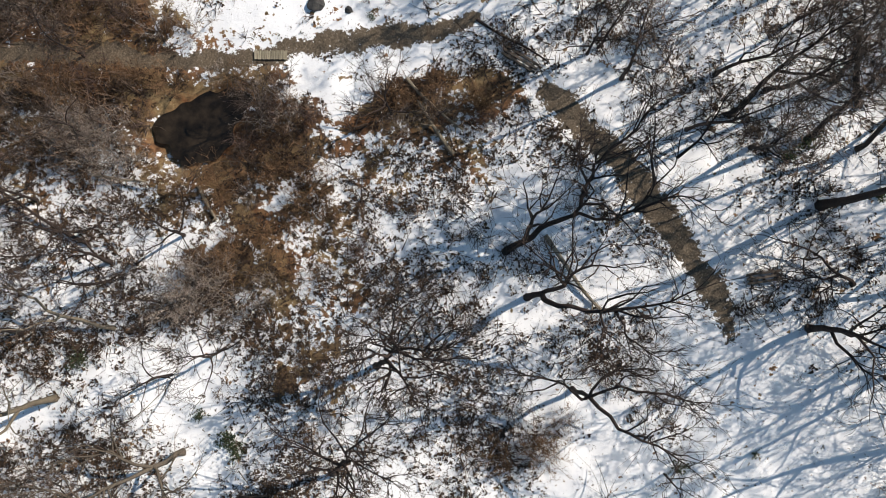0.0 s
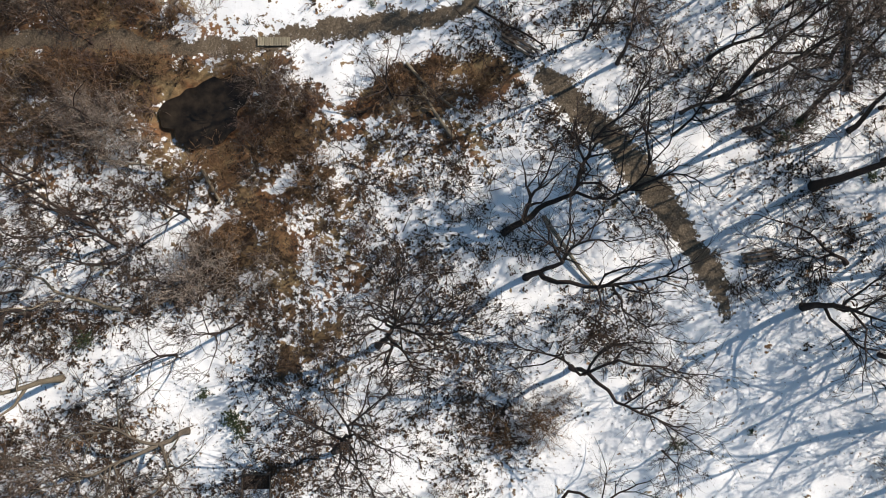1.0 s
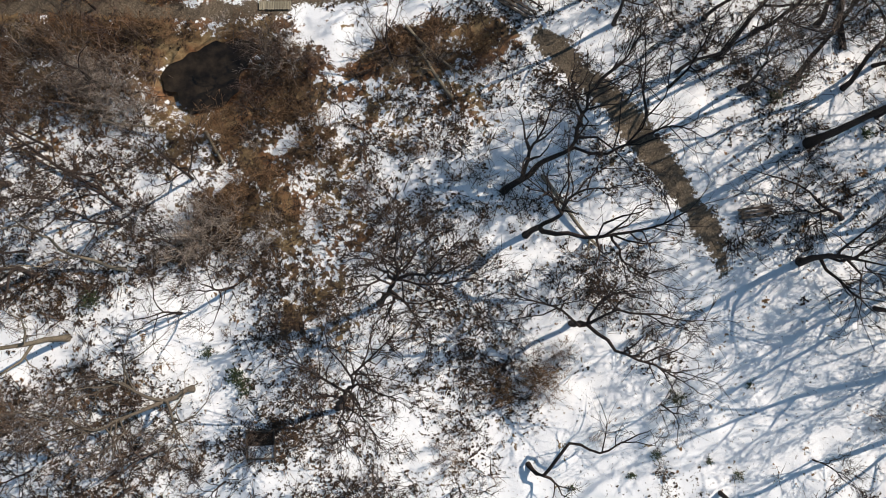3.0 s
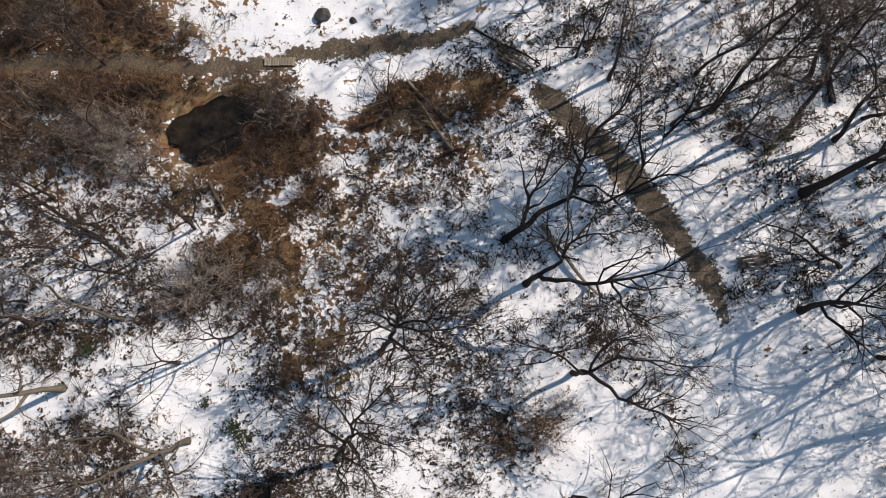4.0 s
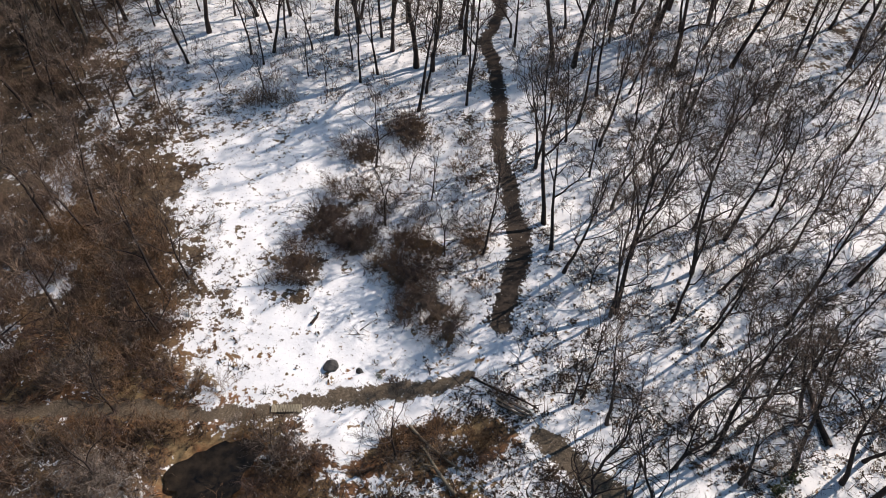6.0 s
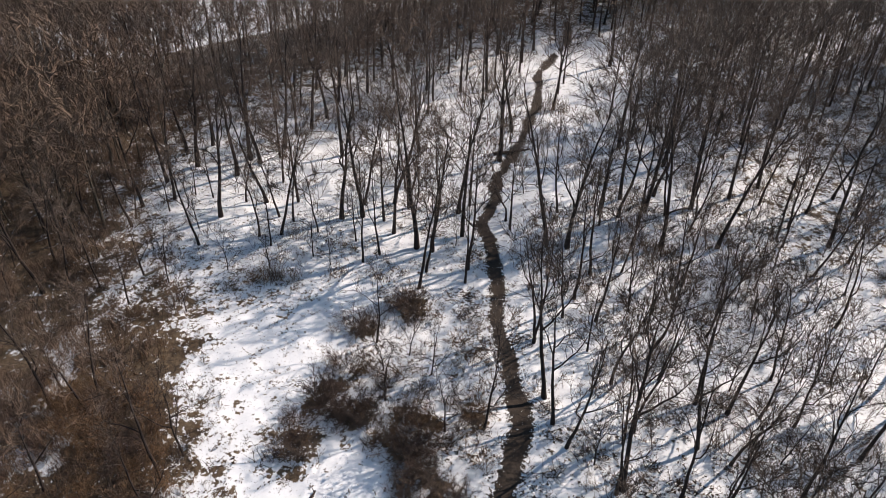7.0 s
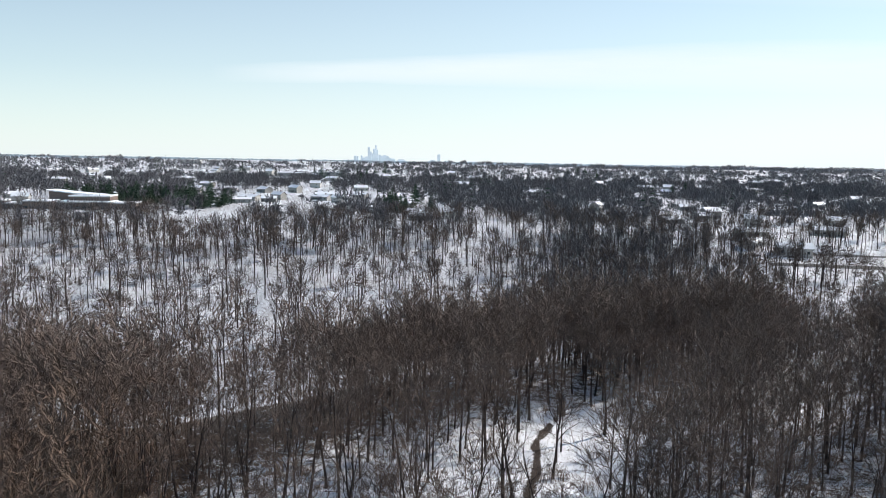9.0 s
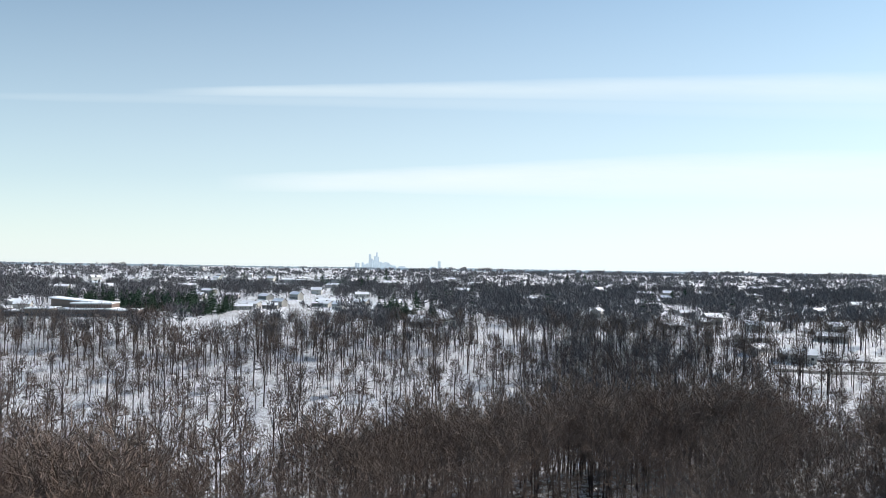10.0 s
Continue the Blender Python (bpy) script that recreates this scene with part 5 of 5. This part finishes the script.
def bush(kind, x, y, size, turn, label):
    stems, twigs = BUSH[kind]
    bush_spots.append((x, y))
    ob = thing("thicket_bush", label, "bush", pose(x, y, zat(x, y), 0, 0, turn) @ Matrix.Scale(size, 4), "brown bushes of the thicket")
    tagged(part("stem_clump", stems, None, ob), kind="stuff")
    tagged(part("crown", twigs, None, ob), kind="stuff")


g = np.random.default_rng(14)
done = 0
for _ in range(4000):
    if done >= 34:
        break
    x, y = g.uniform(-28, 6), g.uniform(-2, 27)
    if not (in_any(BROWN, x, y, 0.42) or in_any(MIXED[3:6], x, y, 0.75)) or in_any(PATCH + FIELD, x, y, 0.35) or not off_trails(x, y, 1.3) or blob(np.array([x]), np.array([y]), *DARK_HOLLOW)[0] > 0.02:
        continue
    if any((x - a) ** 2 + (y - b) ** 2 < 1.1 for a, b in bush_spots):
        continue
    kind = int(g.choice([2, 4, 2])) if x < -17 else int(g.choice([0, 1, 2, 3, 4, 6]))
    bush(kind, x, y, g.uniform(0.7, 1.15), g.uniform(0, 360), "bare tangled pale-stemmed bush over leaf litter" if kind in (2, 4) else "bare tangled brown bush over leaf litter")
    done += 1
done = 0
for _ in range(2000):
    if done >= 62:
        break
    x, y = g.uniform(-36, -15), g.uniform(19, 40)
    if meadow(np.array([x]), np.array([y]))[0] > 0.02 or not off_trails(x, y, 1.3) or any((x - a) ** 2 + (y - b) ** 2 < 1.6 for a, b in bush_spots):
        continue
    bush(int(g.choice([0, 6, 3, 7])), x, y, g.uniform(0.8, 1.2), g.uniform(0, 360), "bare tangled brown bush over leaf litter")
    done += 1
LONE_BUSHES = ((4.2, 19.2, 3, 0.9), (3.4, 33.6, 1, 0.9), (4.6, 32.2, 0, 0.8), (1.8, 34.8, 1, 0.8), (-1.2, 38.6, 1, 0.9), (-0.4, 40.5, 2, 0.8), (-2.2, 42.2, 0, 0.8), (8.2, -2.4, 3, 0.9), (6.2, -3.4, 0, 0.8), (9.6, -1.6, 1, 0.9), (4.0, 44.0, 0, 1.0), (2.6, 46.4, 1, 0.9), (5.0, 48.0, 2, 0.9))
EDGE_BUSHES = ((-6.0, -2.0, 0, 0.6), (12.6, -6.2, 4, 0.7), (17.2, -2.8, 4, 0.6), (-14, 54.5, 1, 0.9), (-18.0, 55.0, 0, 0.9), (24, 18, 0, 0.7), (26, 20, 2, 0.6), (33, 26, 0, 0.8), (8.1, -1.9, 5, 1.0), (6.8, -0.4, 5, 0.8), (8.9, -3.2, 0, 0.9), (10.3, -0.9, 5, 0.7), (3.1, -7.7, 5, 0.9))
for x, y, k, s in LONE_BUSHES + EDGE_BUSHES:
    bush(k, x, y, s, x * 50, "bare brown bush standing in snow")

for i in range(26):
    cx, cy, rx, ry = ((-20.5, 15.8, 4.2, 2.6), (-13.2, 7.2, 2.6, 1.9), (-9.4, 18.6, 1.6, 1.0))[0 if i < 14 else 1 if i < 22 else 2]
    x, y = cx + rx * g.normal(0, 0.5), cy + ry * g.normal(0, 0.5)
    if blob(np.array([x]), np.array([y]), *DARK_HOLLOW)[0] > 0.05:
        continue
    bush((2, 4, 2)[i % 3], x, y, g.uniform(0.9, 1.4), g.uniform(0, 360), "large bare bush with fine grey twigs")

# low bushes lean over the rim of the dark hollow
for i in range(11):
    a, c, k = 6.283 * i / 11 + g.normal(0, 0.15), math.cos(radians(DARK_HOLLOW[4])), math.sin(radians(DARK_HOLLOW[4]))
    u, w = math.cos(a) * DARK_HOLLOW[2] * g.uniform(1.12, 1.3), math.sin(a) * DARK_HOLLOW[3] * g.uniform(1.15, 1.4)
    bush((2, 0, 4, 1, 6)[i % 5], DARK_HOLLOW[0] + u * c - w * k, DARK_HOLLOW[1] + u * k + w * c, g.uniform(0.55, 0.95), g.uniform(0, 360), "low bare bush leaning over a dark hollow")
for cx, cy, rx, ry, turn in CLUMP:
    for k in range(int(3 + rx * ry * 1.9)):
        a, q = g.uniform(0, 6.28), g.uniform(0.1, 1.35)
        bush(int(g.choice([6, 7, 5, 1, 5])), cx + rx * q * math.cos(a), cy + ry * q * math.sin(a), g.uniform(1.05, 1.35) - 0.55 * q * g.uniform(0.5, 1), g.uniform(0, 360), "bare brown bush standing in open snow")

# brush over the west bank and under the wood, too dense to count
low_bush = []
for i in range(3):
    q = np.random.default_rng(220 + i)
    b = Buf()
    a = q.normal(0, 0.45, (46, 3)) * (1, 1, 0)
    e = a + q.normal(0, 0.45, (46, 3)) + (0, 0, 1.3)
    m = a + (e - a) * q.uniform(0.3, 0.9, (46, 1))
    b.blades(np.concatenate([a, m]), np.concatenate([e, m + q.normal(0, 0.4, (46, 3))]), 0.02)
    low_bush.append(as_tris(b))


def brush_keep(x, y):
    ok = (meadow(x, y) < 0.35) & ~((meadow(x, y) > 0.04) & (x < -13)) & off_trails_all(x, y, 1.3) & (blob(x, y, *DARK_HOLLOW) < 0.25)
    return ok * np.where(in_any(WEST, x, y, 0.45), 1.0, np.where((x > 30) & (y > 40), 0.20, np.where((y > 30) & (x > -20), 0.10, 0.03)))


scatter("brush", low_bush, spots_in(1800, -80, 78, -10, 108, brush_keep, (0.6, 1.5), 17), BRUSH, "low bare brown brush over leaf litter", "brush")

scatter("hillside_brush", low_bush, spots_in(500, -230, 300, 215, 470, lambda x, y: (y > wood_edge(x) + 50) * 1.0, (1.2, 2.6), 18), TWIG, "low bare brush on the snowy hillside", "brush")

# stalks, seed heads and fallen leaves that poke through the snow
tufts, leaves = [], []
for i in range(5):
    q = np.random.default_rng(240 + i)
    b = Buf()
    k = 12
    a = q.normal(0, 0.10, (k, 3)) * (1, 1, 0)
    b.blades(a, a + q.normal(0, 0.20, (k, 3)) + (0, 0, 0.28), 0.016)
    tufts.append(as_tris(b))
    b = Buf()
    for _ in range(6):
        c, s, t = q.normal(0, 0.16, 3) * (1, 1, 0.0) + (0, 0, q.uniform(0.02, 0.10)), q.uniform(0.05, 0.11), q.uniform(0, 6.28)
        u = np.array((math.cos(t), math.sin(t), q.normal(0, 0.4))) * s
        w = np.array((-math.sin(t), math.cos(t), q.normal(0, 0.4))) * s * 0.6
        b.add([c - u, c + w, c + u * 1.1, c - w], [(0, 1, 2), (0, 2, 3)])
    leaves.append(as_tris(b))


def litter_keep(x, y):
    bare, litter, trail = cover(x, y)
    return (trail < 0.5) * np.minimum(1.0, 0.9 * litter ** 1.5 + 0.12 * bare) * (blob(x, y, *DARK_HOLLOW) < 0.25)


scatter("dry_stalks", tufts, spots_in(4300, -30, 34, -13, 64, litter_keep, (0.6, 1.7), 21), SHRUB, "dry brown stalks poking through snow", "undergrowth")


def rim_keep(x, y):
    m = meadow(x, y)
    return (m > 0.25) * (0.03 + 0.5 * np.clip(1.05 - m, 0, 1) * np.clip((-x - 9) / 6, 0.05, 1)) * (0.6 + 0.4 * waves(x, y, 61, 5))


scatter("grass_tufts", tufts, spots_in(620, -27, 6, 22, 56, rim_keep, (0.5, 1.2), 27), BRUSH, "dry grass tufts along the edge of open snow", "grass")
# low dark stems and fallen sticks among the snow
sprays = []
for i in range(6):
    q = np.random.default_rng(260 + i)
    b = Buf()
    k = 9
    t = q.uniform(0, 6.28, k)
    a = q.normal(0, 0.15, (k, 3)) * (1, 1, 0)
    e = a + np.stack([np.cos(t), np.sin(t), q.uniform(0.1, 0.7, k)], 1) * q.uniform(0.5, 1.3, (k, 1))
    b.blades(a, e, 0.025)
    for _ in range(2):
        m = a + (e - a) * q.uniform(0.3, 0.9, (k, 1))
        b.blades(m, m + q.normal(0, 0.28, (k, 3)), 0.016)
    sprays.append(as_tris(b))
scatter("undergrowth_stems", sprays, spots_in(1500, -30, 34, -13, 40, litter_keep, (0.6, 1.5), 29), TWIG_DARK, "thin dark stems of low undergrowth in snow", "undergrowth")
scatter("fallen_leaves", leaves, spots_in(6200, -30, 34, -13, 34, litter_keep, (0.6, 1.5), 22), LEAF, "dead brown leaves lying on snow", "leaves")


# ---- single things on the ground ----
def pool():
    """A flat dark glossy sheet in a hollow of the thicket, with an uneven rim."""
    m, n, l, b = material("dark_glossy", 0.12)
    l.new(ramp(n, l, noise_node(n, l, 1.2, 4), [(0.35, (0.010, 0.008, 0.006)), (0.7, (0.035, 0.026, 0.018))]), b.inputs["Base Color"])
    bump(n, l, b, noise_node(n, l, 5.0, 3), 0.15, 0.02)
    cx, cy, rx, ry, turn = DARK_HOLLOW
    k, b = 90, Buf()
    ring = []
    for i in range(k):
        a = 6.283 * i / k
        r = 0.94 + 0.14 * math.sin(3 * a + 1) + 0.06 * math.sin(5 * a + 2) + 0.035 * math.sin(11 * a + 2) + 0.02 * math.sin(17 * a + 4)
        u, w = math.cos(a) * rx * r, math.sin(a) * ry * r
        c, s = math.cos(radians(turn)), math.sin(radians(turn))
        ring.append((cx + u * c - w * s, cy + u * s + w * c, -0.40))
    b.add([(cx, cy, -0.40)] + ring, [(0, 1 + i, 1 + (i + 1) % k) for i in range(k)])
    tagged(new("dark_sheet", b.mesh("dark_sheet", m)), "small dark glossy sheet in a hollow among brown bushes", "pool", kind="structure")


pool()

def rail_bench(x, y, turn, long, label):
    """A low bench of three split rails on two posts."""
    ob = thing("rail_bench", label, "bench", pose(x, y, zat(x, y), 0, 0, turn))
    for s in (-0.36, 0.36):
        b = Buf()
        b.box(s * long - 0.07, -0.30, -0.2, s * long + 0.07, 0.30, 0.40, 0.02)
        part("post", b, WOOD_DARK, ob)
    for k, yy in enumerate((-0.27, 0.0, 0.27)):
        b = Buf()
        b.box(-long / 2, yy - 0.085, 0.404, long / 2, yy + 0.085, 0.47, 0.02)
        part("rail", b, WOOD_DARK, ob)
    return ob


rail_bench(6.65, 22.0, -30, 2.5, "dark wooden rail bench standing in snow")
rail_bench(22.5, 8.6, 10, 2.3, "old dark wooden bench half hidden by branches")


def boardwalk():
    ob = thing("boardwalk", "short pale plank boardwalk crossing wet ground", "boardwalk", pose(-9.4, 21.88, zat(-9.4, 21.88) + 0.05, 0, 0, 2))
    for s in (-0.18, 0.18):
        b = Buf()
        b.box(-1.08, s - 0.05, -0.1, 1.08, s + 0.05, 0.06)
        part("beam", b, WOOD_DARK, ob)
    b = Buf()
    b.box(-0.045, -0.29, 0.064, 0.045, 0.29, 0.10, 0.008)
    plank = b.mesh("plank", PLANK_PALE)
    for i in range(19):
        part("plank", plank, None, ob, m=pose(-1.02 + i * 0.113, 0.02 * math.sin(i * 2.1), 0, 0, 0, 1.5 * math.sin(i * 3.7)))


boardwalk()


def raised_bed():
    """A square planting bed of dark boards with dead plants."""
    ob = thing("raised_bed", "square dark-board planting bed with dead stalks", "planting bed", pose(-9.3, -7.1, zat(-9.3, -7.1), 0, 0, 3))
    for a in range(4):
        b = Buf()
        b.box(-0.92, -0.92, -0.1, 0.92 - 0.064, -0.86, 0.34, 0.01)
        part("board", b, WOOD_DARK, ob, m=pose(0, 0, 0, 0, 0, 90 * a))
    b = Buf()
    b.box(-0.85, -0.85, -0.05, 0.85, 0.85, 0.16, 0.06)
    part("snow_fill", b, SNOW, ob, "snow lying inside the bed")
    b = Buf()
    b.box(-0.84, -0.05, 0.16, 0.84, 0.84, 0.21, 0.05)
    part("soil", b, LEAF, ob, "dark leaf litter without snow")
    q = np.random.default_rng(5)
    s = Buf()
    a = q.uniform(-0.75, 0.75, (60, 3)) * (1, 1, 0) + (0, 0, 0.19)
    a[:, 1] = np.abs(a[:, 1]) * 1.05
    s.spikes(a, a + q.normal(0, 0.22, (60, 3)) + (0, 0, 0.3), 0.014)
    tagged(part("stalk_clump", s, SHRUB_PALE, ob), kind="stuff")


raised_bed()


def rock(x, y, size, seed, name="boulder", mat=ROCK, label="dark wet boulder half covered by snow", cat="boulder"):
    q = np.random.default_rng(seed)
    bm = bmesh.new()
    bmesh.ops.create_icosphere(bm, subdivisions=3, radius=1)
    off = q.uniform(0, 50, 3)
    for v in bm.verts:
        v.co *= 1 + 0.35 * noise.noise(v.co * 1.3 + Vector(off)) + 0.12 * noise.noise(v.co * 4 + Vector(off))
        v.co.z *= 0.62
    bm.transform(Matrix.Scale(size, 4))
    me = bpy.data.meshes.new(name)
    bm.to_mesh(me)
    bm.free()
    me.materials.append(mat)
    ob = tagged(new(name, me), label, cat)
    ob.matrix_basis = pose(x, y, zat(x, y) + 0.1 * size, 0, 0, q.uniform(0, 360))


rock(-6.6, 25.3, 0.55, 1)
rock(-4.5, 25.0, 0.24, 2)


def fallen_log(ax, ay, bx, by, r, mat, label, stubs=3):
    q = np.random.default_rng(int(abs(ax * 10)))
    ob = thing("fallen_log", label, "log", pose(ax, ay, zat(ax, ay)), "fallen logs")
    long = math.hypot(bx - ax, by - ay)
    way = np.array((bx - ax, by - ay, zat(bx, by) - zat(ax, ay))) / long
    line = bent(q, np.array((0, 0, r * 0.8)), way, long, 7, 0.05, 0)
    line[:, 2] = np.maximum(line[:, 2], r * 0.7)
    b = Buf()
    b.tube(line, r * np.linspace(1, 0.5, 8), 9)
    part("stem", b, mat, ob, smooth=True)
    for _ in range(stubs):
        p, d = along(line, q.uniform(0.3, 0.95))
        s = Buf()
        e = off_way(q, d, 1.0) * long * q.uniform(0.12, 0.25)
        e[2] = abs(e[2])
        s.tube([p, p + e * 0.5, p + e + (0, 0, 0.1)], (r * 0.4, r * 0.28, 0.02), 5)
        part("branch_stub", s, mat, ob)


fallen_log(-20.5, 9.3, -27.0, 11.7, 0.13, BARK, "dark fallen trunk lying on snow", 4)
fallen_log(-8.5, 28.9, -8.0, 30.0, 0.13, BARK, "short dark broken branch standing in snow", 2)
fallen_log(28.5, 19.6, 28.2, 24.9, 0.24, BARK, "dark fallen log lying on snow")
fallen_log(8.1, 82.9, 13.2, 84.0, 0.26, BARK, "dark fallen log across the snow by the trail", 4)
fallen_log(8.6, 10.8, 12.4, 6.2, 0.17, BARK_PALE, "pale fallen log under an oak", 2)
fallen_log(-13.6, 13.2, -12.4, 11.0, 0.14, BARK_PALE, "pale rotten log in leaf litter", 1)
fallen_log(-0.6, 20.6, 2.4, 16.6, 0.13, BARK_PALE, "pale dead branch tangled in a thicket", 6)
fallen_log(2.6, 15.8, 0.4, 19.2, 0.16, BARK_PALE, "grey dead branch tangled in a thicket", 6)
fallen_log(-20.5, 13.8, -16.8, 12.6, 0.13, BARK_PALE, "pale fallen branch among brush", 4)
fallen_log(3.8, 24.6, 8.2, 21.4, 0.10, BARK, "thin dark fallen branch beside a bench", 4)
fallen_log(-29.4, 55.3, -28.0, 57.0, 0.16, BARK_PALE, "pale broken log on snow", 3)


def evergreen(x, y, size, seed):
    """A low evergreen clump of small leaves on stems."""
    q = np.random.default_rng(seed)
    ob = thing("evergreen_bush", "low dark evergreen bush in snow", "bush", pose(x, y, zat(x, y)) @ Matrix.Scale(size, 4), "low evergreen bushes")
    s = Buf()
    a = q.normal(0, 0.15, (26, 3)) * (1, 1, 0)
    e = a + q.normal(0, 0.32, (26, 3)) + (0, 0, 0.5)
    s.spikes(a, e, 0.014)
    tagged(part("stem_clump", s, SHRUB, ob), kind="stuff")
    b = Buf()
    for i in range(26):
        for _ in range(7):
            c = a[i] + (e[i] - a[i]) * q.uniform(0.3, 1) + q.normal(0, 0.07, 3)
            t, k = q.uniform(0, 6.28), q.uniform(0.05, 0.09)
            u = np.array((math.cos(t), math.sin(t), q.normal(0, 0.5))) * k
            w = np.array((-math.sin(t), math.cos(t), q.normal(0, 0.5))) * k * 0.55
            b.add([c - u, c + w, c + u, c - w, c + (0, 0, k * 0.3)], [(0, 1, 4), (1, 2, 4), (2, 3, 4), (3, 0, 4)])
    tagged(part("foliage", b, IVY, ob), kind="stuff")


for i, (x, y, s) in enumerate(((-12.9, -1.2, 0.8), (-10.5, -3.2, 1.2), (-11.0, -2.6, 1.0), (-20.5, 2.0, 1.1), (17.4, -3.6, 0.9), (16.2, -7.2, 0.7), (19.6, -7.6, 0.5), (21.5, -8.4, 0.6), (14.6, -8.6, 0.6), (22.2, -2.6, 0.5), (10.8, -9.4, 0.5), (-3.0, 24.6, 0.5), (25.0, 17.4, 1.2), (24.0, 16.4, 1.1), (30.0, 14.0, 0.9))):
    evergreen(x, y, s, 300 + i)
